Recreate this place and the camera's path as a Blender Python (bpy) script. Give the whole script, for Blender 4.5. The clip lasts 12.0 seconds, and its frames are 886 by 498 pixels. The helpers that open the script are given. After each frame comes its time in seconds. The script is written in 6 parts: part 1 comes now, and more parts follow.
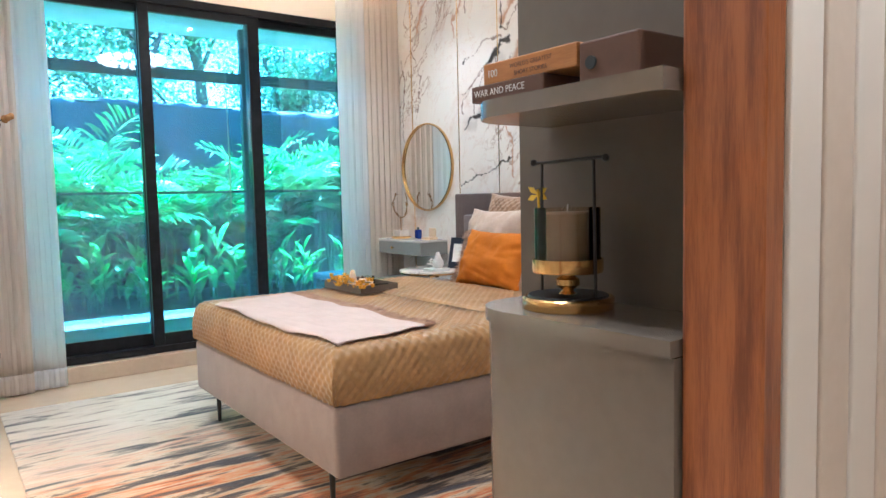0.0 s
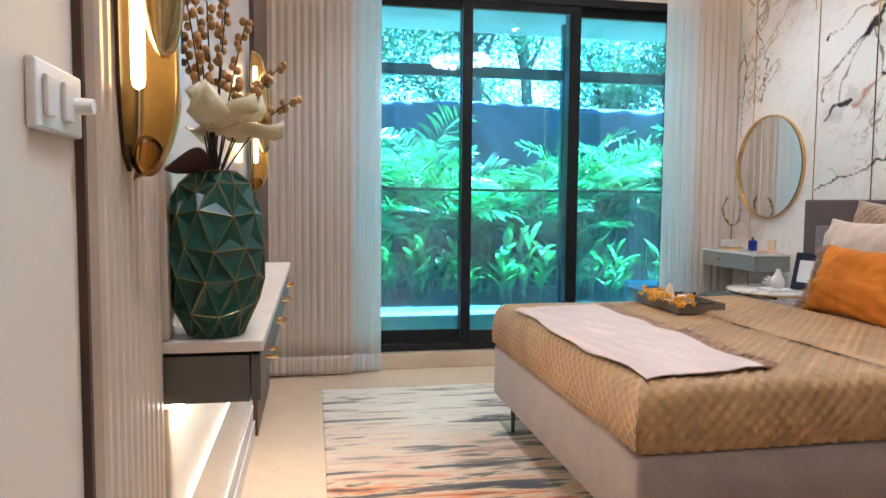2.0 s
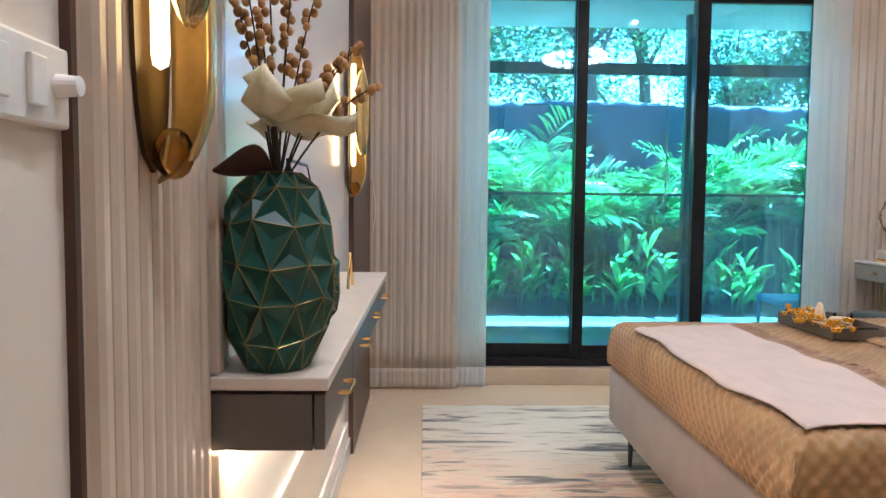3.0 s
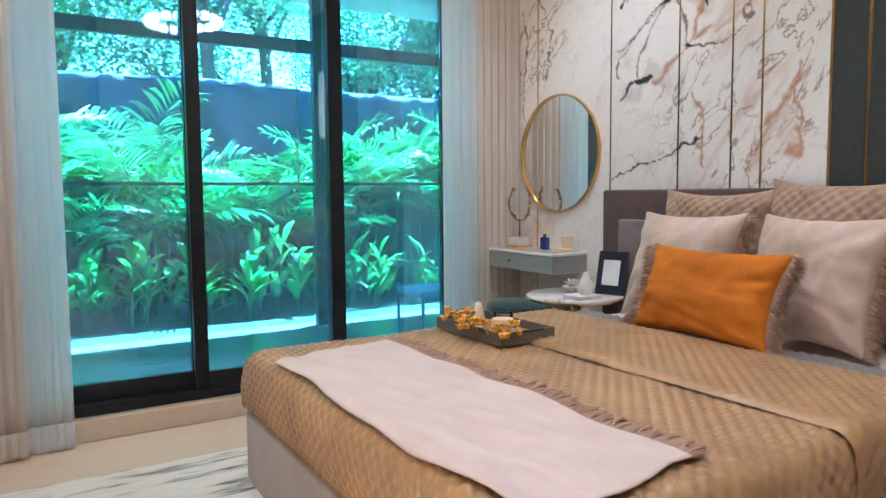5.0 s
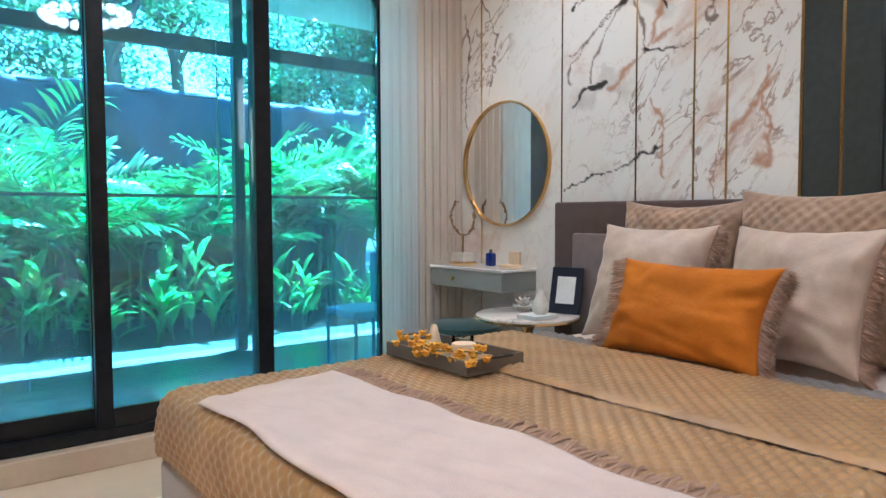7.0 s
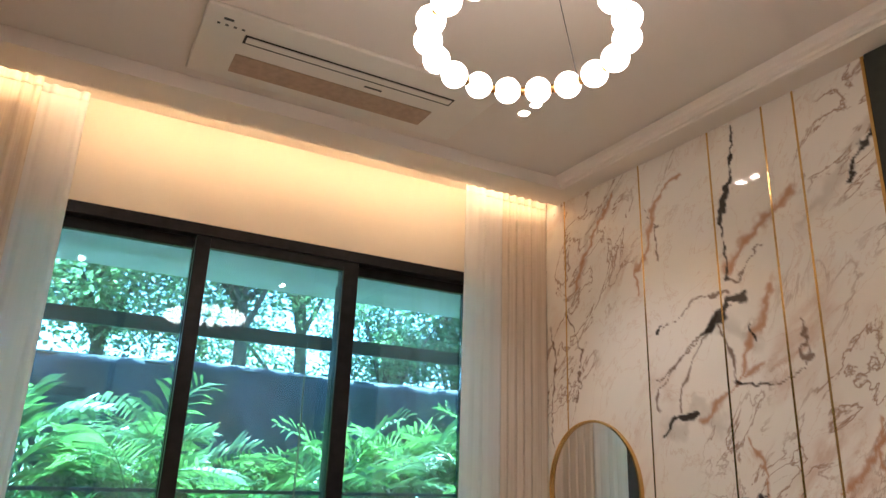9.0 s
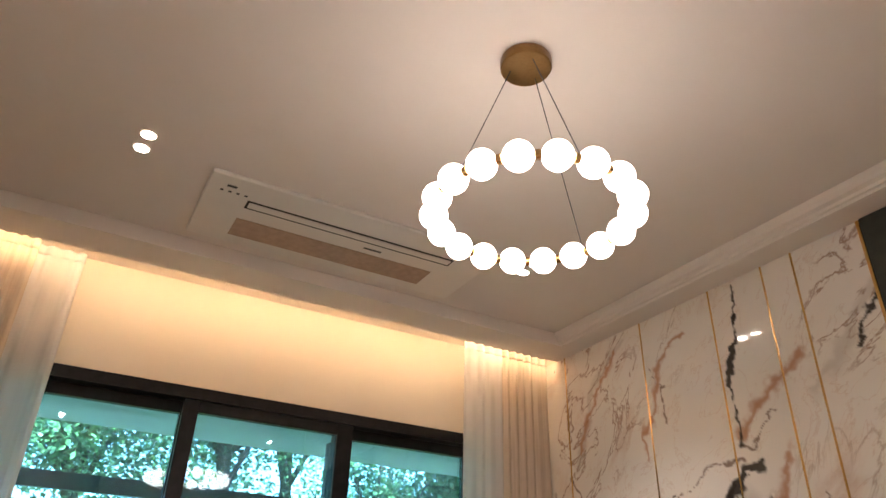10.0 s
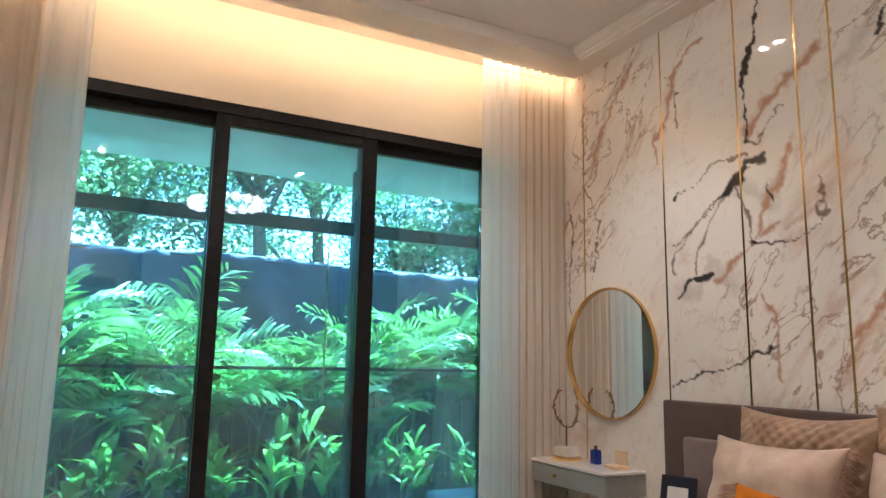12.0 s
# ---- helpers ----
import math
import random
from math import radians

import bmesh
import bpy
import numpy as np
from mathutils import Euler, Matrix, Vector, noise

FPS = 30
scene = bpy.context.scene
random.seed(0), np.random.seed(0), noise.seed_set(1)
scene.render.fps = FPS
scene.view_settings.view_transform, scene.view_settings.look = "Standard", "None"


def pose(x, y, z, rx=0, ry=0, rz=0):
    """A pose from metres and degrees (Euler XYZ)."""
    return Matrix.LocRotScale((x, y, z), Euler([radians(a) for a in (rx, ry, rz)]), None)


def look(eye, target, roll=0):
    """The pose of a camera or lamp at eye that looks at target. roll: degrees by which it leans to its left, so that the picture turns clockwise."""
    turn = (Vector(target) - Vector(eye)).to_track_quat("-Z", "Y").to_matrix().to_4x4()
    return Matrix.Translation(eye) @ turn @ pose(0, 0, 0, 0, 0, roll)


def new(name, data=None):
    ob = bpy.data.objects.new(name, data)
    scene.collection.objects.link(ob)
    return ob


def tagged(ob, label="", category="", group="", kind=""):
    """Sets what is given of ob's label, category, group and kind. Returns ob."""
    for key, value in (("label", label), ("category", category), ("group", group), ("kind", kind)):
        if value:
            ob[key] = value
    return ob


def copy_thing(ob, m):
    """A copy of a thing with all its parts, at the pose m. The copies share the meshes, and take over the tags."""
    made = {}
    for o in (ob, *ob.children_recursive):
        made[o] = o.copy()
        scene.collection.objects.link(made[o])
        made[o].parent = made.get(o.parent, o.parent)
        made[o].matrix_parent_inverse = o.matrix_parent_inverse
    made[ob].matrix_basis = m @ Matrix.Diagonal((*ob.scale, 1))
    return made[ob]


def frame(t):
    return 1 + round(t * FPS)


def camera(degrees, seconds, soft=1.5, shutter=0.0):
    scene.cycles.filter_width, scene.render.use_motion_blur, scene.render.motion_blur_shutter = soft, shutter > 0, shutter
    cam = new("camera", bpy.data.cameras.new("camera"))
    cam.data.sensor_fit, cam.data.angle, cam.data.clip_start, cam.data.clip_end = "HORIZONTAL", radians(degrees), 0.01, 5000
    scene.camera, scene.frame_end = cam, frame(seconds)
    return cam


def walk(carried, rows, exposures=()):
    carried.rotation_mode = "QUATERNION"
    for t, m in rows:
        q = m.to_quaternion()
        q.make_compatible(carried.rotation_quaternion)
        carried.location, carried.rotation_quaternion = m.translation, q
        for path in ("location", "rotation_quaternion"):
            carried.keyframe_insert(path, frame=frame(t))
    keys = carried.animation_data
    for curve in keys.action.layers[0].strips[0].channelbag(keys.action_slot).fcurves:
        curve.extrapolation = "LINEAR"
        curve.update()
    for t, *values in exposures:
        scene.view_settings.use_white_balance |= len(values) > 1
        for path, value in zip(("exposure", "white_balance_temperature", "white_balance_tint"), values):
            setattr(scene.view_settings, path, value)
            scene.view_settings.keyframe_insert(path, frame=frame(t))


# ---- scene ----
cam = camera(65.0, 12.0)
PATH = [
    (0, (-1.376, 0.517, 1.243), (-0.199, 2.127, 1.095), -1.3),
    (0.5, (-1.282, 0.504, 1.253), (-0.477, 2.328, 1.092), 0.5),
    (1, (-1.229, 0.623, 1.241), (-0.567, 2.504, 1.079), 0.9),
    (1.5, (-1.193, 0.789, 1.249), (-0.629, 2.7, 1.084), 0.9),
    (2, (-1.181, 0.897, 1.239), (-0.812, 2.857, 1.101), 0.5),
    (2.5, (-1.131, 1.036, 1.246), (-1.043, 3.029, 1.113), 0.8),
    (2.7, (-1.124, 1.095, 1.243), (-1.108, 3.09, 1.113), 0.8),
    (4.3, (-1.006, 1.72, 1.277), (-0.344, 3.602, 1.14), -1.3),
    (4.5, (-0.96, 1.819, 1.253), (-0.201, 3.664, 1.123), -1.1),
    (5, (-0.887, 2.001, 1.252), (0.15, 3.704, 1.095), -0.5),
    (5.5, (-0.841, 2.151, 1.216), (0.472, 3.65, 1.046), -0.2),
    (6, (-0.8, 2.205, 1.22), (0.648, 3.571, 1.028), 0.3),
    (6.5, (-0.79, 2.21, 1.224), (0.625, 3.611, 1.036), -0.2),
    (7, (-0.814, 2.361, 1.215), (0.42, 3.931, 1.11), -0.2),
    (7.2, (-0.791, 2.402, 1.213), (0.378, 4.023, 1.147), 0.1),
    (8.8, (-0.589, 2.298, 1.559), (0.328, 3.996, 2.082), 2.0),
    (9, (-0.585, 2.313, 1.582), (0.315, 3.994, 2.187), 2.1),
    (9.5, (-0.579, 2.335, 1.641), (0.281, 3.96, 2.43), 2.2),
    (10, (-0.613, 2.362, 1.699), (0.223, 3.895, 2.674), 1.7),
    (10.5, (-0.632, 2.345, 1.719), (0.163, 3.838, 2.787), 1.9),
    (11, (-0.572, 2.31, 1.662), (0.218, 3.904, 2.576), 2.7),
    (11.5, (-0.615, 2.308, 1.542), (0.245, 3.998, 2.176), 2.0),
    (12, (-0.624, 2.307, 1.427), (0.281, 4.061, 1.751), 1.1),
]
walk(cam, [(t, look(eye, target, roll)) for t, eye, target, roll in PATH], [(0.0, 4.55, 4800, 9), (1.5, 4.5, 4850, 10), (2.7, 4.15, 4950, 12), (4.3, 4.2, 4850, 11), (7.2, 4.1, 4800, 9), (8.8, 3.6, 6150, 19), (10.5, 3.4, 6250, 20), (12.0, 3.75, 5750, 17)])

# ---- world, sun, exposure ----
world = bpy.data.worlds.new("world")
scene.world = world
world.use_nodes = True
wt = world.node_tree
sky = wt.nodes.new("ShaderNodeTexSky")
sky.sky_type, sky.sun_disc = "NISHITA", False
SUN_ELEV, SUN_ROT = radians(66), radians(64)
sky.sun_elevation, sky.sun_rotation = SUN_ELEV, SUN_ROT
wt.links.new(sky.outputs[0], wt.nodes["Background"].inputs[0])
wt.nodes["Background"].inputs[1].default_value = 0.15
sun = new("sun", bpy.data.lights.new("sun", "SUN"))
sun.data.energy, sun.data.angle, sun.data.color = 5.0, radians(0.6), (1.0, 0.95, 0.86)
sun.matrix_basis = look((0, 0, 20), (0 - math.sin(SUN_ROT) * math.cos(SUN_ELEV), 0 - math.cos(SUN_ROT) * math.cos(SUN_ELEV), 20 - math.sin(SUN_ELEV)))


# ---- materials ----
def mat(name, col, rough=0.5, metal=0.0, col2=None, scale=6.0, bump=0.0, bscale=60.0, stretch=(1, 1, 1), amount=0.5, sheen=0.0, vary=0.0, spec=0.5, coat=0.0):
    """A principled surface: two colours mixed by noise at two scales, a fine bump, and a spread from piece to piece."""
    m = bpy.data.materials.new(name)
    m.use_nodes = True
    n, l = m.node_tree.nodes, m.node_tree.links
    b = n["Principled BSDF"]
    b.inputs["Roughness"].default_value, b.inputs["Metallic"].default_value = rough, metal
    b.inputs["Specular IOR Level"].default_value = spec
    b.inputs["Coat Weight"].default_value = coat
    if sheen:
        b.inputs["Sheen Weight"].default_value, b.inputs["Sheen Roughness"].default_value = sheen, 0.4
    col2 = col2 or tuple(c * 0.82 for c in col)
    tc, mp = n.new("ShaderNodeTexCoord"), n.new("ShaderNodeMapping")
    mp.inputs["Scale"].default_value = stretch
    l.new(tc.outputs["Object"], mp.inputs[0])
    a, c = n.new("ShaderNodeTexNoise"), n.new("ShaderNodeTexNoise")
    a.inputs["Scale"].default_value, a.inputs["Detail"].default_value = scale, 5
    c.inputs["Scale"].default_value, c.inputs["Detail"].default_value = scale * 9, 3
    l.new(mp.outputs[0], a.inputs["Vector"]), l.new(mp.outputs[0], c.inputs["Vector"])
    mx = n.new("ShaderNodeMath")
    mx.operation, mx.inputs[1].default_value = "MULTIPLY_ADD", 0.35
    l.new(c.outputs["Fac"], mx.inputs[0]), l.new(a.outputs["Fac"], mx.inputs[2])
    rp = n.new("ShaderNodeValToRGB")
    rp.color_ramp.elements[0].position, rp.color_ramp.elements[1].position = 0.67 - 0.25 * amount - 0.05, 0.67 + 0.25 * (1.1 - amount)
    rp.color_ramp.elements[0].color, rp.color_ramp.elements[1].color = (*col2, 1), (*col, 1)
    l.new(mx.outputs[0], rp.inputs[0])
    out = rp.outputs[0]
    if vary:
        oi, hs, mr = n.new("ShaderNodeObjectInfo"), n.new("ShaderNodeHueSaturation"), n.new("ShaderNodeMapRange")
        mr.inputs["To Min"].default_value, mr.inputs["To Max"].default_value = 1 - vary, 1 + vary
        l.new(oi.outputs["Random"], mr.inputs["Value"]), l.new(mr.outputs[0], hs.inputs["Value"]), l.new(out, hs.inputs["Color"])
        out = hs.outputs[0]
    l.new(out, b.inputs["Base Color"])
    if bump:
        t, bp = n.new("ShaderNodeTexNoise"), n.new("ShaderNodeBump")
        t.inputs["Scale"].default_value, t.inputs["Detail"].default_value = bscale, 4
        bp.inputs["Strength"].default_value, bp.inputs["Distance"].default_value = bump, 0.01
        l.new(mp.outputs[0], t.inputs["Vector"]), l.new(t.outputs["Fac"], bp.inputs["Height"]), l.new(bp.outputs[0], b.inputs["Normal"])
    return m


def glow(name, col, strength):
    m = bpy.data.materials.new(name)
    m.use_nodes = True
    b = m.node_tree.nodes["Principled BSDF"]
    b.inputs["Base Color"].default_value, b.inputs["Emission Color"].default_value = (*col, 1), (*col, 1)
    b.inputs["Emission Strength"].default_value = strength
    return m


def clear(name, tint, gloss=1.0, rough=0.02, haze=0.0, ior=1.5):
    """Thin glass: a tinted pane with a Fresnel gloss, and on demand a painted milky haze."""
    m = bpy.data.materials.new(name)
    m.use_nodes = True
    n, l = m.node_tree.nodes, m.node_tree.links
    n.remove(n["Principled BSDF"])
    t, g, f, x = n.new("ShaderNodeBsdfTransparent"), n.new("ShaderNodeBsdfGlossy"), n.new("ShaderNodeFresnel"), n.new("ShaderNodeMixShader")
    t.inputs[0].default_value, g.inputs["Roughness"].default_value = (*tint, 1), rough
    g.inputs[0].default_value = (gloss, gloss, gloss, 1)
    f.inputs[0].default_value = ior
    base = t
    # patchy white-blue veil painted into the pane, hazes and lifts the view outside
    if haze:
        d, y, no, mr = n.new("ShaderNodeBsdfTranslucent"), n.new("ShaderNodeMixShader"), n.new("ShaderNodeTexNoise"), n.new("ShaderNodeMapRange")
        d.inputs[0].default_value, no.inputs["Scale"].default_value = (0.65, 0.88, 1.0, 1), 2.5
        mr.inputs["To Min"].default_value, mr.inputs["To Max"].default_value = haze * 0.5, haze * 1.5
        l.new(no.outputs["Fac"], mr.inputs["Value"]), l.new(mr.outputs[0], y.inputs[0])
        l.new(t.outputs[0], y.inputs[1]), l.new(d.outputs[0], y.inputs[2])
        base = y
    l.new(f.outputs[0], x.inputs[0]), l.new(base.outputs[0], x.inputs[1]), l.new(g.outputs[0], x.inputs[2])
    l.new(x.outputs[0], n["Material Output"].inputs[0])
    return m


def cloth(name, col, sheer=0.0, trans=0.35, col2=None, stripes=0.0):
    """Curtain cloth: diffuse and translucent, with a woven vertical slub; sheer: how much passes straight through."""
    m = bpy.data.materials.new(name)
    m.use_nodes = True
    n, l = m.node_tree.nodes, m.node_tree.links
    n.remove(n["Principled BSDF"])
    tc, mp, no, rp = n.new("ShaderNodeTexCoord"), n.new("ShaderNodeMapping"), n.new("ShaderNodeTexNoise"), n.new("ShaderNodeValToRGB")
    mp.inputs["Scale"].default_value = (60, 60, 1.2)
    no.inputs["Scale"].default_value, no.inputs["Detail"].default_value = 2.0, 4
    l.new(tc.outputs["Object"], mp.inputs[0]), l.new(mp.outputs[0], no.inputs["Vector"]), l.new(no.outputs["Fac"], rp.inputs[0])
    rp.color_ramp.elements[0].position, rp.color_ramp.elements[1].position = 0.35, 0.65
    rp.color_ramp.elements[0].color, rp.color_ramp.elements[1].color = (*(col2 or tuple(c * 0.85 for c in col)), 1), (*col, 1)
    d, t, a = n.new("ShaderNodeBsdfDiffuse"), n.new("ShaderNodeBsdfTranslucent"), n.new("ShaderNodeMixShader")
    l.new(rp.outputs[0], d.inputs[0]), l.new(rp.outputs[0], t.inputs[0])
    a.inputs[0].default_value = trans
    l.new(d.outputs[0], a.inputs[1]), l.new(t.outputs[0], a.inputs[2])
    last = a
    if sheer:
        p, x = n.new("ShaderNodeBsdfTransparent"), n.new("ShaderNodeMixShader")
        x.inputs[0].default_value = sheer
        l.new(a.outputs[0], x.inputs[1]), l.new(p.outputs[0], x.inputs[2])
        last = x
    l.new(last.outputs[0], n["Material Output"].inputs[0])
    return m


def leaf_mat(name, col, col2, trans=0.45, scale=3.0):
    """A thin leaf: glossy on top, light passes through it; tone varies from leaf to leaf."""
    m = mat(name, col, 0.38, col2=col2, scale=scale, vary=0.3)
    n, l = m.node_tree.nodes, m.node_tree.links
    b, t, x = n["Principled BSDF"], n.new("ShaderNodeBsdfTranslucent"), n.new("ShaderNodeMixShader")
    src = b.inputs["Base Color"].links[0].from_socket
    ge, hv, im = n.new("ShaderNodeNewGeometry"), n.new("ShaderNodeHueSaturation"), n.new("ShaderNodeMapRange")
    im.inputs["To Min"].default_value, im.inputs["To Max"].default_value = 0.5, 1.5
    l.new(ge.outputs["Random Per Island"], im.inputs["Value"]), l.new(im.outputs[0], hv.inputs["Value"]), l.new(src, hv.inputs["Color"])
    src = hv.outputs[0]
    l.new(src, b.inputs["Base Color"])
    g = n.new("ShaderNodeMix")
    g.data_type, g.blend_type = "RGBA", "MULTIPLY"
    g.inputs[0].default_value, g.inputs[7].default_value = 1.0, (1.3, 1.6, 1.1, 1)
    l.new(src, g.inputs[6]), l.new(g.outputs[2], t.inputs[0])
    x.inputs[0].default_value = trans
    l.new(b.outputs[0], x.inputs[1]), l.new(t.outputs[0], x.inputs[2]), l.new(x.outputs[0], n["Material Output"].inputs[0])
    return m


def marble(name, base, vein_a, vein_b, scale=1.0, rough=0.05, turn=-0.7, amount=1.0, slab=False):
    """Polished veined stone: thin ridged veins of two colours in drifting bands, and faint clouds."""
    m = bpy.data.materials.new(name)
    m.use_nodes = True
    n, l = m.node_tree.nodes, m.node_tree.links
    b = n["Principled BSDF"]
    b.inputs["Roughness"].default_value = rough
    tc, mp = n.new("ShaderNodeTexCoord"), n.new("ShaderNodeMapping")
    m0 = n.new("ShaderNodeMapping")
    m0.inputs["Rotation"].default_value, mp.inputs["Scale"].default_value = (turn, 0, 0), (scale, scale * 1.5, scale * 0.75)
    l.new(tc.outputs["Object"], m0.inputs[0]), l.new(m0.outputs[0], mp.inputs[0])

    def ridge(sc, wide, dist, seed, rotated=True):
        t, s, q, r = n.new("ShaderNodeTexNoise"), n.new("ShaderNodeMath"), n.new("ShaderNodeMath"), n.new("ShaderNodeValToRGB")
        t.noise_dimensions = "4D"
        t.inputs["W"].default_value = seed
        t.inputs["Scale"].default_value, t.inputs["Detail"].default_value, t.inputs["Distortion"].default_value = sc, 7, dist
        t.inputs["Roughness"].default_value = 0.58
        l.new(mp.outputs[0], t.inputs["Vector"])
        s.operation, s.inputs[1].default_value, q.operation = "SUBTRACT", 0.5, "ABSOLUTE"
        l.new(t.outputs["Fac"], s.inputs[0]), l.new(s.outputs[0], q.inputs[0]), l.new(q.outputs[0], r.inputs[0])
        r.color_ramp.elements[0].position, r.color_ramp.elements[1].position = 0.0, wide
        r.color_ramp.elements[0].color, r.color_ramp.elements[1].color = (1, 1, 1, 1), (0, 0, 0, 1)
        return r.outputs[0]

    def patch(sc, lo, hi, seed):
        t, r = n.new("ShaderNodeTexNoise"), n.new("ShaderNodeMapRange")
        t.noise_dimensions = "4D"
        t.inputs["W"].default_value, t.inputs["Scale"].default_value, t.inputs["Detail"].default_value = seed, sc, 3
        l.new(mp.outputs[0], t.inputs["Vector"]), l.new(t.outputs["Fac"], r.inputs["Value"])
        r.inputs["From Min"].default_value, r.inputs["From Max"].default_value = lo, hi
        return r.outputs[0]

    def times(x, y):
        q = n.new("ShaderNodeMath")
        q.operation = "MULTIPLY"
        l.new(x, q.inputs[0])
        if isinstance(y, float):
            q.inputs[1].default_value = y
        else:
            l.new(y, q.inputs[1])
        return q.outputs[0]

    def over(fac, under, colour):
        q = n.new("ShaderNodeMix")
        q.data_type = "RGBA"
        l.new(fac, q.inputs[0])
        if isinstance(under, tuple):
            q.inputs[6].default_value = (*under, 1)
        else:
            l.new(under, q.inputs[6])
        q.inputs[7].default_value = (*colour, 1)
        return q.outputs[2]

    c = over(times(patch(1.1, 0.45, 0.75, 3.0), 0.16 * amount), base, tuple(x * 0.82 for x in base))
    c = over(times(times(ridge(1.3, 0.06, 1.2, 7.3), patch(1.7, 0.52, 0.64, 9.0)), 0.5 * amount), c, vein_b)
    c = over(times(times(ridge(2.6, 0.018, 1.3, 1.7), patch(1.3, 0.51, 0.6, 5.0)), 0.85 * amount), c, tuple(0.5 * (x + y) for x, y in zip(vein_a, vein_b)))
    c = over(times(ridge(3.0, 0.008, 1.1, 8.8), 0.28 * amount), c, vein_b)
    if not slab:
        c = over(times(times(ridge(1.3, 0.034, 1.7, 4.1), patch(1.5, 0.52, 0.6, 2.0)), 1.0 * amount), c, tuple(x * 0.25 for x in vein_a))
    else:
        # the slabs' own large veins, laid down by vein_field()
        at, sp = n.new("ShaderNodeAttribute"), n.new("ShaderNodeSeparateColor")
        at.attribute_name = "veins"
        l.new(at.outputs["Color"], sp.inputs[0])
        c = over(times(at.outputs["Alpha"], 0.4), c, (0.4, 0.36, 0.31))
        c = over(times(sp.outputs[1], 0.9), c, vein_b)
        c = over(times(sp.outputs[2], 0.85), c, (0.15, 0.085, 0.055))
        c = over(times(sp.outputs[0], 0.96), c, (0.022, 0.018, 0.016))
    l.new(c, b.inputs["Base Color"])
    return m


def rug_mat(name):
    """Abstract streaks of cream, grey, navy and rust that run across the rug."""
    m = bpy.data.materials.new(name)
    m.use_nodes = True
    n, l = m.node_tree.nodes, m.node_tree.links
    b = n["Principled BSDF"]
    b.inputs["Roughness"].default_value = 0.95
    b.inputs["Sheen Weight"].default_value = 0.2
    tc, mp, mq = n.new("ShaderNodeTexCoord"), n.new("ShaderNodeMapping"), n.new("ShaderNodeMapping")
    mp.inputs["Scale"].default_value, mq.inputs["Scale"].default_value = (1.1, 7.5, 1), (0.45, 0.8, 1)
    mp.inputs["Rotation"].default_value = (0, 0, 0.06)
    l.new(tc.outputs["Object"], mp.inputs[0]), l.new(tc.outputs["Object"], mq.inputs[0])
    a, c, e = n.new("ShaderNodeTexNoise"), n.new("ShaderNodeTexNoise"), n.new("ShaderNodeTexNoise")
    for t, v, s, d in ((a, mp, 1.6, 6), (c, mq, 1.4, 2), (e, mp, 22, 3)):
        t.inputs["Scale"].default_value, t.inputs["Detail"].default_value, t.inputs["Distortion"].default_value = s, d, 0.4
        l.new(v.outputs[0], t.inputs["Vector"])
    a.inputs["Roughness"].default_value = 0.65
    r1, r2 = n.new("ShaderNodeValToRGB"), n.new("ShaderNodeValToRGB")

    def fill(r, stops):
        els = r.color_ramp.elements
        while len(els) < len(stops):
            els.new(0.5)
        for k, (p, col) in zip(els, stops):
            k.position, k.color = p, (*col, 1)

    fill(r1, [(0.34, (0.06, 0.06, 0.075)), (0.4, (0.25, 0.22, 0.19)), (0.45, (0.56, 0.5, 0.41)), (0.58, (0.64, 0.59, 0.5)), (0.66, (0.4, 0.35, 0.29)), (0.72, (0.55, 0.36, 0.2))])
    fill(r2, [(0.38, (0.02, 0.02, 0.03)), (0.44, (0.1, 0.055, 0.03)), (0.48, (0.5, 0.39, 0.27)), (0.52, (0.46, 0.27, 0.13)), (0.56, (0.5, 0.14, 0.025)), (0.62, (0.09, 0.04, 0.025))])
    l.new(a.outputs["Fac"], r1.inputs[0]), l.new(a.outputs["Fac"], r2.inputs[0])
    g, mr, ad, mx = n.new("ShaderNodeSeparateXYZ"), n.new("ShaderNodeMapRange"), n.new("ShaderNodeMath"), n.new("ShaderNodeMix")
    l.new(tc.outputs["Object"], g.inputs[0]), l.new(g.outputs[1], mr.inputs["Value"])
    mr.inputs["From Min"].default_value, mr.inputs["From Max"].default_value = 4.9, 3.6
    ad.operation = "MULTIPLY_ADD"
    l.new(c.outputs["Fac"], ad.inputs[0])
    ad.inputs[1].default_value, ad.inputs[2].default_value = 1.2, -0.6
    am = n.new("ShaderNodeMath")
    am.use_clamp = True
    l.new(ad.outputs[0], am.inputs[0]), l.new(mr.outputs[0], am.inputs[1])
    mx.data_type = "RGBA"
    l.new(am.outputs[0], mx.inputs[0]), l.new(r1.outputs[0], mx.inputs[6]), l.new(r2.outputs[0], mx.inputs[7])
    l.new(mx.outputs[2], b.inputs["Base Color"])
    bp = n.new("ShaderNodeBump")
    bp.inputs["Strength"].default_value, bp.inputs["Distance"].default_value = 0.5, 0.006
    l.new(e.outputs["Fac"], bp.inputs["Height"]), l.new(bp.outputs[0], b.inputs["Normal"])
    return m


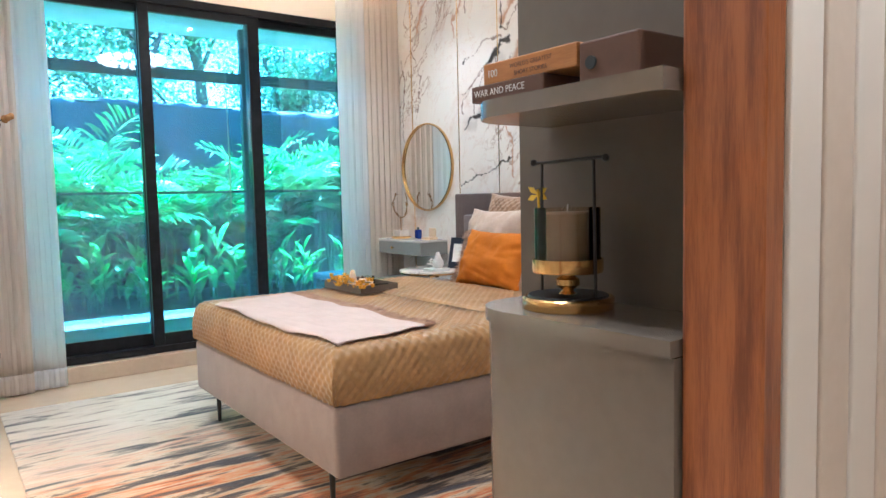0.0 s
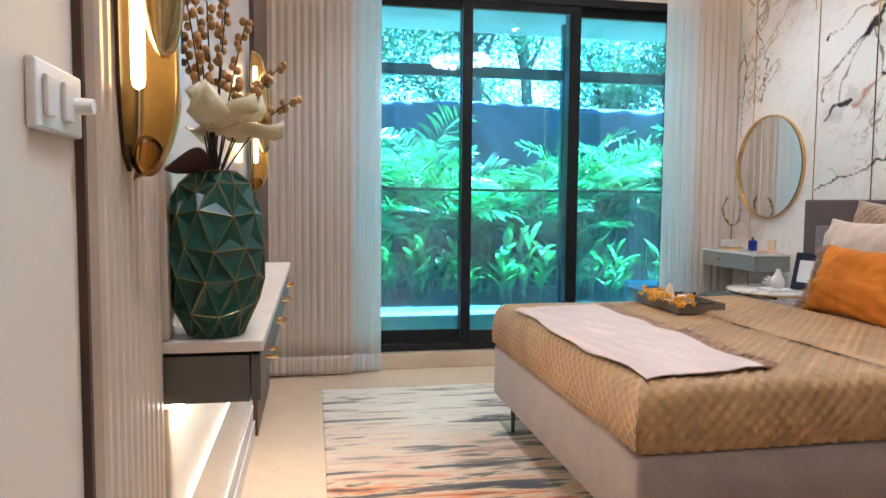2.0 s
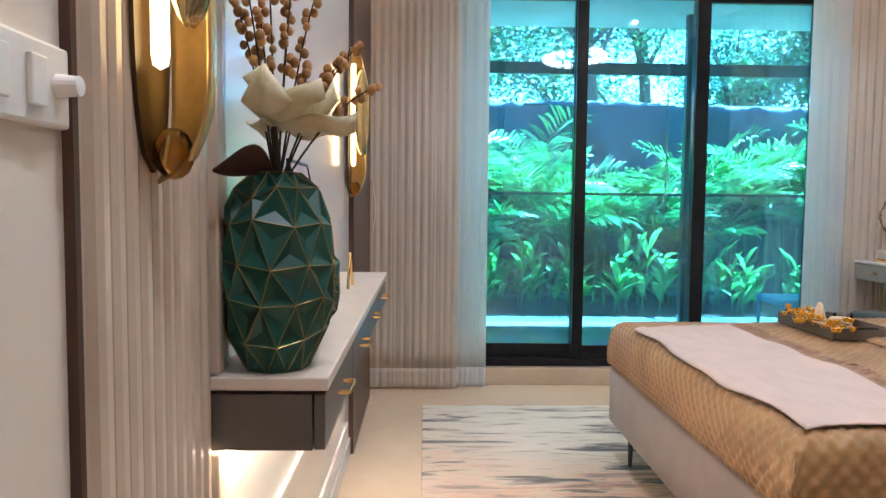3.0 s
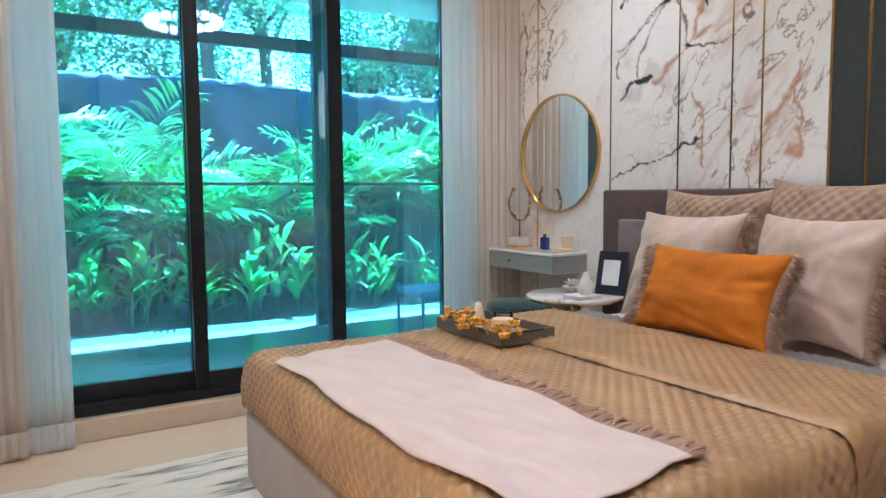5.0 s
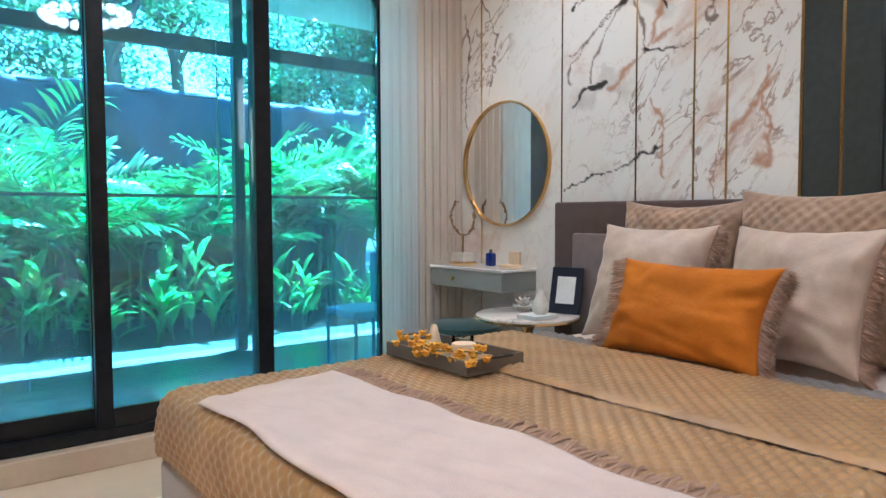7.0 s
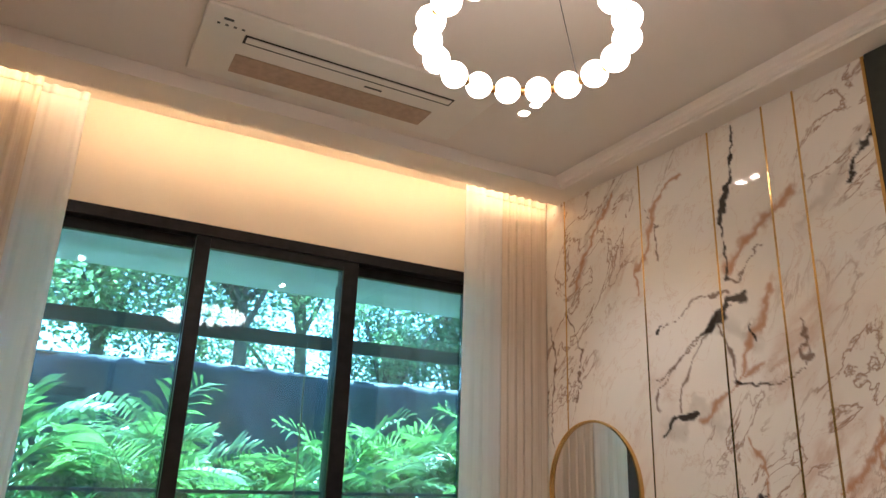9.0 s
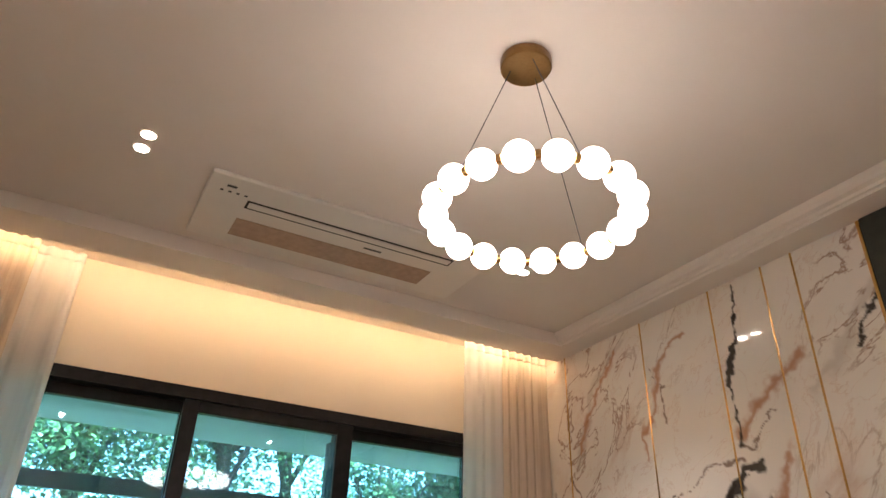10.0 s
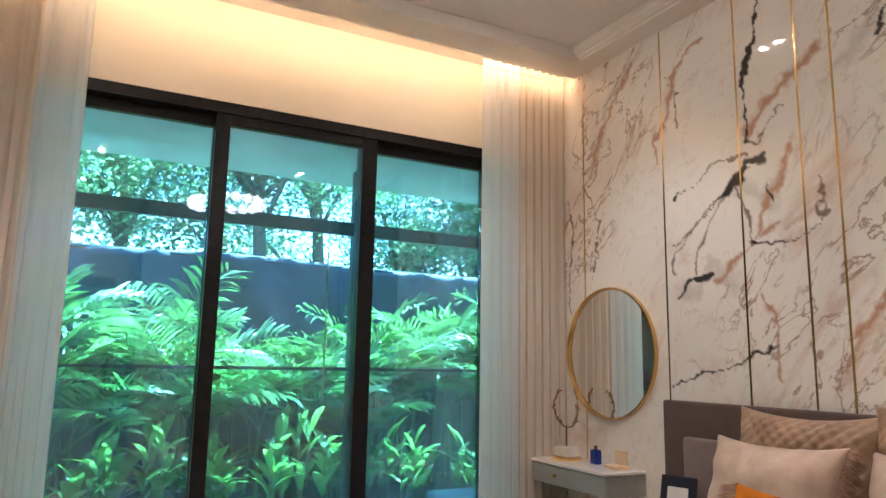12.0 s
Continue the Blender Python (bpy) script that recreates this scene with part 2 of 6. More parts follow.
M_WALL = mat("cream_paint", (0.74, 0.66, 0.55), 0.55, col2=(0.7, 0.62, 0.51), scale=1.5, bump=0.04, bscale=180)
M_COVE = mat("warm_white_paint", (0.78, 0.72, 0.62), 0.6, col2=(0.75, 0.69, 0.59), scale=1.2, bump=0.03, bscale=160)
M_CEIL = mat("ceiling_paint", (0.8, 0.75, 0.7), 0.75, col2=(0.77, 0.72, 0.66), scale=0.8, bump=0.02, bscale=200)
M_FLOOR = mat("beige_stone_tile", (0.66, 0.53, 0.38), 0.12, col2=(0.6, 0.46, 0.32), scale=1.2, stretch=(1, 1, 1), amount=0.5, spec=0.5)
M_SILL = mat("beige_stone_sill", (0.6, 0.49, 0.36), 0.25, col2=(0.52, 0.41, 0.3), scale=3, bump=0.03)
M_BLACK = mat("black_aluminium", (0.012, 0.012, 0.013), 0.35, col2=(0.018, 0.018, 0.02), scale=20, bump=0.02, spec=0.2)
M_GREYMETAL = mat("dark_grey_aluminium", (0.03, 0.04, 0.042), 0.4, scale=20)
M_MARBLE = marble("veined_white_marble", (0.8, 0.76, 0.7), (0.1, 0.075, 0.06), (0.45, 0.22, 0.11), slab=True)
M_TABLEMARBLE = marble("table_marble", (0.75, 0.68, 0.62), (0.35, 0.27, 0.22), (0.55, 0.42, 0.34), scale=3.0, amount=0.6)
M_GOLD = mat("brushed_gold", (0.75, 0.5, 0.2), 0.22, 1.0, col2=(0.66, 0.42, 0.15), scale=40, stretch=(1, 1, 0.05))
M_BRASS = mat("antique_brass", (0.36, 0.22, 0.09), 0.3, 1.0, col2=(0.28, 0.165, 0.065), scale=12)
M_GREEN = mat("dark_olive_fabric_panel", (0.035, 0.04, 0.033), 0.8, col2=(0.028, 0.032, 0.026), scale=30, bump=0.25, bscale=500, sheen=0.2)
M_HEAD = mat("brown_upholstery", (0.095, 0.054, 0.04), 0.75, col2=(0.075, 0.043, 0.033), scale=14, bump=0.2, bscale=500, sheen=0.3)
M_HEADLOW = mat("mauve_grey_upholstery", (0.2, 0.145, 0.13), 0.8, col2=(0.165, 0.12, 0.11), scale=14, bump=0.2, bscale=500, sheen=0.4)
M_PLATFORM = mat("greige_suede", (0.265, 0.2, 0.165), 0.85, col2=(0.225, 0.168, 0.14), scale=9, bump=0.15, bscale=400, sheen=0.3)
M_QUILT = mat("bronze_quilted_satin", (0.36, 0.2, 0.068), 0.34, col2=(0.26, 0.138, 0.044), scale=7, bump=0.15, bscale=300, sheen=0.35)
M_QUILTGREY = mat("grey_quilt_lining", (0.19, 0.17, 0.165), 0.6, col2=(0.15, 0.135, 0.13), scale=9, bump=0.2, bscale=300, sheen=0.3)
M_SHEET = mat("ivory_bed_sheet", (0.72, 0.6, 0.5), 0.8, col2=(0.68, 0.56, 0.46), scale=5, bump=0.15, bscale=40)
M_THROW = mat("cream_wool_throw", (0.57, 0.44, 0.375), 0.9, col2=(0.51, 0.385, 0.325), scale=8, bump=0.35, bscale=260, sheen=0.3)
M_FRINGE = mat("taupe_fringe", (0.43, 0.28, 0.19), 0.85, col2=(0.33, 0.2, 0.13), scale=40)
M_MUSTARD = mat("mustard_velvet", (0.5, 0.15, 0.002), 0.8, col2=(0.4, 0.115, 0.003), scale=4, bump=0.2, bscale=90, spec=0.2)
M_CREAMPILLOW = mat("oyster_satin", (0.52, 0.385, 0.29), 0.45, col2=(0.43, 0.315, 0.235), scale=5, bump=0.12, bscale=120, sheen=0.3)
M_SHAM = mat("tan_quilted_cotton", (0.37, 0.23, 0.135), 0.5, col2=(0.27, 0.16, 0.09), scale=9, bump=0.15, bscale=300, sheen=0.3)
M_DRAPE = cloth("beige_drape", (0.9, 0.83, 0.75), 0.0, 0.55, (0.83, 0.75, 0.66))
M_SHEER = cloth("white_sheer", (0.97, 0.97, 0.98), 0.1, 0.72, (0.95, 0.95, 0.96))
M_GLASS = clear("tinted_window_glass", (0.54, 0.88, 1.0), 1.0, haze=0.055, ior=1.7)
M_RAILGLASS = clear("clear_rail_glass", (0.86, 0.96, 0.96), 1.0)
M_CLEAR = clear("clear_glass", (0.9, 0.93, 0.92), 1.0)
M_WOOD = mat("red_brown_door_wood", (0.36, 0.115, 0.028), 0.35, col2=(0.17, 0.045, 0.012), scale=5, stretch=(9, 9, 0.7), bump=0.06, bscale=30, coat=0.3)
M_DARKWOOD = mat("dark_walnut", (0.09, 0.04, 0.02), 0.4, col2=(0.05, 0.022, 0.012), scale=5, stretch=(8, 8, 0.6), bump=0.06)
M_GREYLAC = mat("greige_lacquer", (0.175, 0.145, 0.11), 0.25, col2=(0.155, 0.128, 0.096), scale=3, coat=0.2)
M_TAUPE = mat("taupe_back_panel", (0.105, 0.085, 0.06), 0.5, col2=(0.09, 0.072, 0.05), scale=3)
M_FLUTE = mat("champagne_fluted_panel", (0.66, 0.55, 0.43), 0.4, col2=(0.6, 0.49, 0.37), scale=4, bump=0.03)
M_CONTOP = mat("pale_quartz", (0.72, 0.63, 0.53), 0.3, col2=(0.64, 0.55, 0.45), scale=14, bump=0.02)
M_CONGREY = mat("grey_brown_lacquer", (0.105, 0.09, 0.075), 0.4, col2=(0.092, 0.08, 0.067), scale=4)
M_WHITELAC = mat("white_lacquer", (0.78, 0.76, 0.73), 0.12, col2=(0.76, 0.74, 0.71), scale=2)
M_PLASTIC = mat("white_plastic", (0.78, 0.75, 0.7), 0.35, col2=(0.76, 0.73, 0.68), scale=10)
M_MIRROR = mat("mirror_silver", (0.92, 0.92, 0.9), 0.015, 1.0, col2=(0.91, 0.91, 0.89), scale=2)
M_RUG = rug_mat("streaked_rug")
M_TERRACE = mat("wet_grey_terrace_stone", (0.2, 0.21, 0.22), 0.25, col2=(0.15, 0.16, 0.17), scale=3, bump=0.05, bscale=30)
M_SOFFIT = mat("soffit_paint", (0.8, 0.8, 0.8), 0.8, scale=2)
M_SOIL = mat("garden_soil", (0.06, 0.045, 0.03), 0.95, scale=6, bump=0.5, bscale=20)
M_TARP = mat("black_tarpaulin", (0.018, 0.022, 0.025), 0.6, col2=(0.028, 0.033, 0.036), scale=2.5)
M_LEAF = leaf_mat("palm_leaf", (0.16, 0.28, 0.09), (0.08, 0.17, 0.065))
M_LEAF2 = leaf_mat("ginger_leaf", (0.3, 0.46, 0.12), (0.16, 0.3, 0.09))
M_TREELEAF = leaf_mat("tree_leaf", (0.22, 0.3, 0.17), (0.12, 0.18, 0.1), scale=1.5)
M_STEM = mat("green_stem", (0.16, 0.2, 0.06), 0.5, col2=(0.1, 0.13, 0.04), scale=8)
M_BARK = mat("bark", (0.13, 0.095, 0.065), 0.9, scale=6, bump=0.6, bscale=25)
M_VASE = mat("teal_ceramic", (0.014, 0.1, 0.075), 0.42, col2=(0.01, 0.065, 0.05), scale=10, bump=0.05)
M_VASELINE = mat("vase_gold_line", (0.3, 0.21, 0.07), 0.35, 0.8, scale=30)
M_PETAL = mat("cream_petal", (0.66, 0.6, 0.4), 0.6, col2=(0.55, 0.47, 0.26), scale=14)
M_BERRY = mat("ochre_berry", (0.45, 0.24, 0.07), 0.65, col2=(0.3, 0.15, 0.045), scale=30, vary=0.25)
M_TWIG = mat("dark_twig", (0.06, 0.04, 0.025), 0.8, scale=20)
M_BROWNLEAF = mat("brown_leaf", (0.08, 0.035, 0.025), 0.55, scale=10)
M_BALL = glow("glowing_ball", (1.0, 0.88, 0.74), 0.95)
M_LED = glow("warm_led_strip", (1.0, 0.68, 0.35), 2.6)
M_LED2 = glow("console_led", (1.0, 0.74, 0.42), 5.5)
M_SPOT = glow("downlight_lens", (1.0, 0.86, 0.68), 15.0)
M_SCONCE = glow("sconce_bulb", (1.0, 0.62, 0.2), 0.65)
M_CAPSULE = glow("capsule_lamp", (1.0, 0.86, 0.7), 0.13)
M_BLACKIRON = mat("black_iron", (0.015, 0.014, 0.013), 0.45, scale=20, bump=0.05)
M_CANDLE = mat("grey_candle_wax", (0.42, 0.37, 0.3), 0.55, scale=10)
M_WAX = mat("cream_wax", (0.75, 0.56, 0.36), 0.5, scale=10)
M_SMOKED = clear("smoked_glass", (0.92, 0.87, 0.79), 1.0)
M_AMBERWAX = mat("amber_glass_body", (0.62, 0.33, 0.07), 0.18, col2=(0.56, 0.28, 0.05), scale=4, coat=0.4)
M_AMBERGLASS = clear("amber_sconce_glass", (0.86, 0.68, 0.3), 1.0, 0.05)
M_BLUEGLASS = mat("cobalt_bottle", (0.004, 0.02, 0.2), 0.08, scale=8, coat=0.5)
M_DESK = mat("sage_grey_lacquer", (0.3, 0.31, 0.285), 0.35, col2=(0.27, 0.28, 0.26), scale=4)
M_TEAL = mat("dark_teal_velvet", (0.02, 0.06, 0.058), 0.8, scale=10, sheen=0.5)
M_NAVY = mat("navy_frame", (0.012, 0.016, 0.03), 0.35, scale=10)
M_PAPER = mat("white_paper", (0.75, 0.74, 0.7), 0.7, scale=10)
M_YELLOW = mat("yellow_blossom", (0.78, 0.42, 0.015), 0.6, col2=(0.68, 0.3, 0.01), scale=30, vary=0.15)
M_ORANGEBOOK = mat("amber_wood_box", (0.48, 0.22, 0.06), 0.5, col2=(0.36, 0.15, 0.04), scale=6, stretch=(1, 1, 6))
M_BROWNBOOK = mat("dark_brown_book", (0.12, 0.06, 0.035), 0.5, scale=6)
M_TRAY = mat("grey_tray", (0.14, 0.115, 0.09), 0.45, scale=8)
M_BLUECHAIR = mat("blue_grey_chair", (0.2, 0.3, 0.36), 0.6, scale=8)
M_AMBERGOLD = mat("gilded_amber_glass", (0.8, 0.56, 0.2), 0.3, 0.6, col2=(0.6, 0.42, 0.16), scale=9, bump=0.1, bscale=20, coat=0.5)
M_BRONZE = mat("dark_bronze", (0.05, 0.03, 0.015), 0.4, 0.6, scale=10)
M_WARMMIRROR = mat("amber_mirror_glass", (0.8, 0.56, 0.22), 0.2, 0.8, col2=(0.45, 0.42, 0.24), scale=7, bump=0.1, bscale=16)
M_WHITEPOT = mat("white_ceramic", (0.75, 0.7, 0.64), 0.35, scale=10)
M_PICTURE = mat("pink_abstract_print", (0.62, 0.5, 0.52), 0.4, col2=(0.4, 0.3, 0.36), scale=5)


# ---- building helpers ----
def thing(name, loc=(0, 0, 0), label="", category="", group="", kind="", rot=0.0):
    ob = new(name)
    ob.empty_display_size = 0.05
    ob.matrix_basis = pose(*loc, 0, 0, rot)
    ob["base"] = loc
    return tagged(ob, label, category, group, kind)


def part(name, bm, material, parent=None, label="", local=False, smooth=False, kind=""):
    """Links a bmesh, in world metres unless local, as one mesh object under a thing or a part."""
    if not bm.faces:
        raise ValueError("empty part " + name)
    bmesh.ops.recalc_face_normals(bm, faces=bm.faces)
    root = parent
    while root is not None and root.parent is not None:
        root = root.parent
    if root is not None and not local:
        bmesh.ops.translate(bm, verts=bm.verts, vec=[-c for c in root.matrix_basis.translation])
    me = bpy.data.meshes.new(name)
    bm.to_mesh(me)
    bm.free()
    if smooth:
        for p in me.polygons:
            p.use_smooth = True
        if smooth != "all":
            me.set_sharp_from_angle(angle=radians(40))
    me.materials.append(material)
    ob = new(name, me)
    ob.parent = parent
    return tagged(ob, label, kind=kind)


def solo(name, bm, material, label, category, group="", kind="", smooth=False):
    return tagged(part(name, bm, material, smooth=smooth), label, category, group, kind)


def box(x0, x1, y0, y1, z0, z1, bevel=0.0, seg=2, bm=None):
    bm2 = bmesh.new()
    bmesh.ops.create_cube(bm2, size=1, matrix=Matrix.Translation(((x0 + x1) / 2, (y0 + y1) / 2, (z0 + z1) / 2)) @ Matrix.Diagonal((x1 - x0, y1 - y0, z1 - z0, 1)))
    if bevel:
        bmesh.ops.bevel(bm2, geom=bm2.edges, offset=bevel, segments=seg, affect="EDGES", profile=0.5)
    return add(bm, bm2)


def add(bm, other, m=None):
    """Joins other into bm."""
    if m is not None:
        bmesh.ops.transform(other, matrix=m, verts=other.verts)
    if bm is None:
        return other
    vs = [bm.verts.new(v.co) for v in other.verts]
    other.verts.index_update()
    for f in other.faces:
        bm.faces.new([vs[v.index] for v in f.verts])
    other.free()
    return bm


def lathe(profile, at=(0, 0, 0), n=32, bm=None, m=None):
    """Turns (radius, height) pairs about z; ends on the axis are closed."""
    b = bmesh.new()
    rings = []
    for r, z in profile:
        if r < 1e-5:
            rings.append([b.verts.new((at[0], at[1], at[2] + z))])
        else:
            rings.append([b.verts.new((at[0] + r * math.cos(2 * math.pi * k / n), at[1] + r * math.sin(2 * math.pi * k / n), at[2] + z)) for k in range(n)])
    for p, q in zip(rings, rings[1:]):
        for k in range(n):
            k2 = (k + 1) % n
            if len(p) == 1 and len(q) == 1:
                continue
            if len(p) == 1:
                b.faces.new((p[0], q[k2], q[k]))
            elif len(q) == 1:
                b.faces.new((p[k], p[k2], q[0]))
            else:
                b.faces.new((p[k], p[k2], q[k2], q[k]))
    return add(bm, b, m)


def tube(points, r, n=8, bm=None, r2=None, closed=False):
    """A round bar along points, tapering to r2."""
    b = bmesh.new()
    pts = [Vector(p) for p in points]
    rings = []
    for i, p in enumerate(pts):
        a, c = pts[max(i - 1, 0)], pts[min(i + 1, len(pts) - 1)]
        if closed:
            a, c = pts[i - 1], pts[(i + 1) % len(pts)]
        d = (c - a).normalized()
        u = d.cross(Vector((0, 0, 1)) if abs(d.z) < 0.95 else Vector((1, 0, 0))).normalized()
        v = d.cross(u)
        rr = r if r2 is None else r + (r2 - r) * i / (len(pts) - 1)
        rings.append([b.verts.new(p + rr * (math.cos(2 * math.pi * k / n) * u + math.sin(2 * math.pi * k / n) * v)) for k in range(n)])
    pairs = list(zip(rings, rings[1:])) + ([(rings[-1], rings[0])] if closed else [])
    for p, q in pairs:
        for k in range(n):
            b.faces.new((p[k], p[(k + 1) % n], q[(k + 1) % n], q[k]))
    if not closed:
        b.faces.new(rings[0][::-1]), b.faces.new(rings[-1])
    return add(bm, b)


def ball(c, r, seg=16, bm=None, squash=1.0):
    b = bmesh.new()
    bmesh.ops.create_uvsphere(b, u_segments=seg, v_segments=max(6, seg // 2), radius=r, matrix=Matrix.Translation(c) @ Matrix.Diagonal((1, 1, squash, 1)))
    return add(bm, b)


def sheet(nu, nv, fn, thick=0.0, bm=None):
    """A grid of nu x nv cells whose corners fn(u, v) gives, u and v in 0..1; thick: metres of thickness along the normals."""
    b = bmesh.new()
    g = [[b.verts.new(fn(i / nu, j / nv)) for j in range(nv + 1)] for i in range(nu + 1)]
    for i in range(nu):
        for j in range(nv):
            b.faces.new((g[i][j], g[i + 1][j], g[i + 1][j + 1], g[i][j + 1]))
    if thick:
        b.normal_update()
        h = [[b.verts.new(w.co + w.normal * thick) for w in row] for row in g]
        for i in range(nu):
            for j in range(nv):
                b.faces.new((h[i][j], h[i][j + 1], h[i + 1][j + 1], h[i + 1][j]))
        rim = [(i, 0) for i in range(nu)] + [(nu, j) for j in range(nv)] + [(i, nv) for i in range(nu, 0, -1)] + [(0, j) for j in range(nv, 0, -1)]
        for (i, j), (k, l) in zip(rim, rim[1:] + rim[:1]):
            b.faces.new((g[i][j], h[i][j], h[k][l], g[k][l]))
    return add(bm, b)


def extrude_profile(pts, axis, a0, a1, bm=None):
    """A closed outline of (p, q) pairs drawn along x, y or z from a0 to a1."""
    def co(p, q, a):
        return {"x": (a, p, q), "y": (p, a, q), "z": (p, q, a)}[axis]
    b = bmesh.new()
    lo, hi = [b.verts.new(co(p, q, a0)) for p, q in pts], [b.verts.new(co(p, q, a1)) for p, q in pts]
    k = len(pts)
    for i in range(k):
        b.faces.new((lo[i], lo[(i + 1) % k], hi[(i + 1) % k], hi[i]))
    b.faces.new(lo[::-1]), b.faces.new(hi)
    return add(bm, b)


# ---- plan ----
XL, XR = -1.50, 2.07            # console wall, marble wall
YW, YWO = 5.97, 6.17            # window wall, inner and outer face
WX0, WX1, WZ0, WZ1 = -0.98, 1.66, 0.12, 2.775   # window opening
ZB, ZC = 3.25, 3.33             # ceiling border, ceiling
YD0, YD1, DX0, DX1 = 1.08, 1.20, -1.362, -0.378  # entrance door wall and opening
YS = 1.80                       # wall behind the bed's near side


# ---- structure ----
def structure():
    solo("floor", box(XL - 0.1, XR + 0.1, YD0, YW, -0.08, 0.0), M_FLOOR, "polished beige stone floor tiles", "floor", kind="structure")
    solo("floor_hall", box(-2.6, 1.2, -1.6, YD0, -0.08, 0.0), M_FLOOR, "beige stone floor of the hall", "floor", kind="structure")
    solo("wall_west", box(XL - 0.15, XL, YD1, YWO, 0, 3.6), M_WALL, "cream painted wall beside the console", "wall", kind="structure")
    solo("wall_east", box(XR + 0.02, XR + 0.15, YS - 0.12, YWO, 0, 3.6), M_WALL, "wall behind the marble panels", "wall", kind="structure")
    solo("wall_south", box(-0.1, XR + 0.02, YS - 0.12, YS, 0, 3.6), M_WALL, "cream painted wall beside the bed", "wall", kind="structure")
    solo("wall_partition", box(-0.098, 0.02, YD1, YS - 0.12, 0, 3.6), M_WALL, "partition wall behind the shelf unit", "wall", kind="structure")
    # door wall, with the opening through it
    w = box(XL - 0.9, DX0 - 0.1, YD0, YD1, 0, 3.6)
    box(DX1 + 0.06, 1.2, YD0, YD1, 0, 3.6, bm=w)
    box(DX0 - 0.1, DX1 + 0.06, YD0, YD1, 2.3, 3.6, bm=w)
    solo("wall_door", w, M_WALL, "cream wall around the bedroom door", "wall", kind="structure")
    # window wall
    w = box(XL, WX0, YW, YWO, 0, 3.6)
    box(WX1, XR + 0.02, YW, YWO, 0, 3.6, bm=w)
    box(WX0, WX1, YW, YWO, WZ1, 3.6, bm=w)
    solo("wall_north", w, M_COVE, "warm white wall around the sliding window", "wall", kind="structure")
    solo("window_sill", box(WX0, WX1, YW - 0.055, YWO + 0.05, 0, WZ0 - 0.004, 0.006), M_SILL, "beige stone threshold under the sliding window", "sill", kind="structure")
    # hall shell
    w = box(-2.6, -2.5, -1.6, YD0, 0, 2.9)
    box(1.1, 1.2, -1.6, YD0, 0, 2.9, bm=w)
    box(-2.6, 1.2, -1.7, -1.6, 0, 2.9, bm=w)
    solo("wall_hall", w, M_WALL, "cream hall walls", "wall", kind="structure")
    solo("ceiling_hall", box(-2.6, 1.2, -1.6, YD0, 2.8, 2.9), M_CEIL, "white hall ceiling", "ceiling", kind="structure")
    # ceiling: inset field, lower border with a cove slot along the window
    solo("ceiling", box(XL, XR + 0.02, YD1, YW, ZC, ZC + 0.3), M_CEIL, "smooth off-white painted ceiling", "ceiling", kind="structure")
    b = box(XL, XR + 0.02, 5.47, 5.70, ZB, ZC - 0.003)
    box(1.93, XR + 0.02, YS, 5.47, ZB, ZC - 0.003, bm=b)
    box(XL, XL + 0.16, YD1, 5.47, ZB, ZC - 0.003, bm=b)
    solo("ceiling_border", b, M_CEIL, "lower ceiling border along the walls", "ceiling", kind="structure")
    # moulding on the border's inner edge: three steps and a cove
    prof = [(0, 0), (0.012, 0), (0.016, 0.012), (0.028, 0.014), (0.032, 0.026), (0.05, 0.034), (0.058, 0.05), (0.062, 0.076), (0, 0.076)]
    pr = [(1.93 - p, ZB + 0.001 + q) for p, q in prof]
    solo("cornice_trim", extrude_profile(pr, "y", YS, 5.47), M_CEIL, "white stepped plaster cornice beside the marble wall", "cornice", kind="structure", smooth=False)
    # entrance door frame
    t = thing("door_frame", (DX0, YD0, 0), "polished red-brown wooden door frame", "door frame", kind="structure")
    part("jamb", box(DX0 - 0.1, DX0, YD0 - 0.01, YD1 + 0.012, 0, 2.3, 0.006), M_WOOD, t)
    part("jamb", box(DX1, DX1 + 0.06, YD0 - 0.01, YD1 + 0.012, 0, 2.3, 0.006), M_WOOD, t)
    part("head", box(DX0, DX1, YD0 - 0.01, YD1 + 0.012, 2.2, 2.3, 0.006), M_WOOD, t)
    # fluted boards on the hall side, beside the door
    hp = thing("hall_panelling", (DX1 + 0.07, YD0, 0), "cream vertical boards on the hall wall", "panelling", kind="structure")
    for k in range(9):
        x = DX1 + 0.072 + 0.112 * k
        part("board", box(x, x + 0.1, YD0 - 0.012, YD0 - 0.0005, 0, 2.78, 0.004), M_FLUTE if k % 2 else M_WALL, hp)
    # far left wood panel next to the curtain
    solo("wood_panel", box(XL, XL + 0.035, 4.58, 5.6, 0, 3.2, 0.004), M_DARKWOOD, "dark walnut wall panel beside the curtain", "panel", kind="structure")


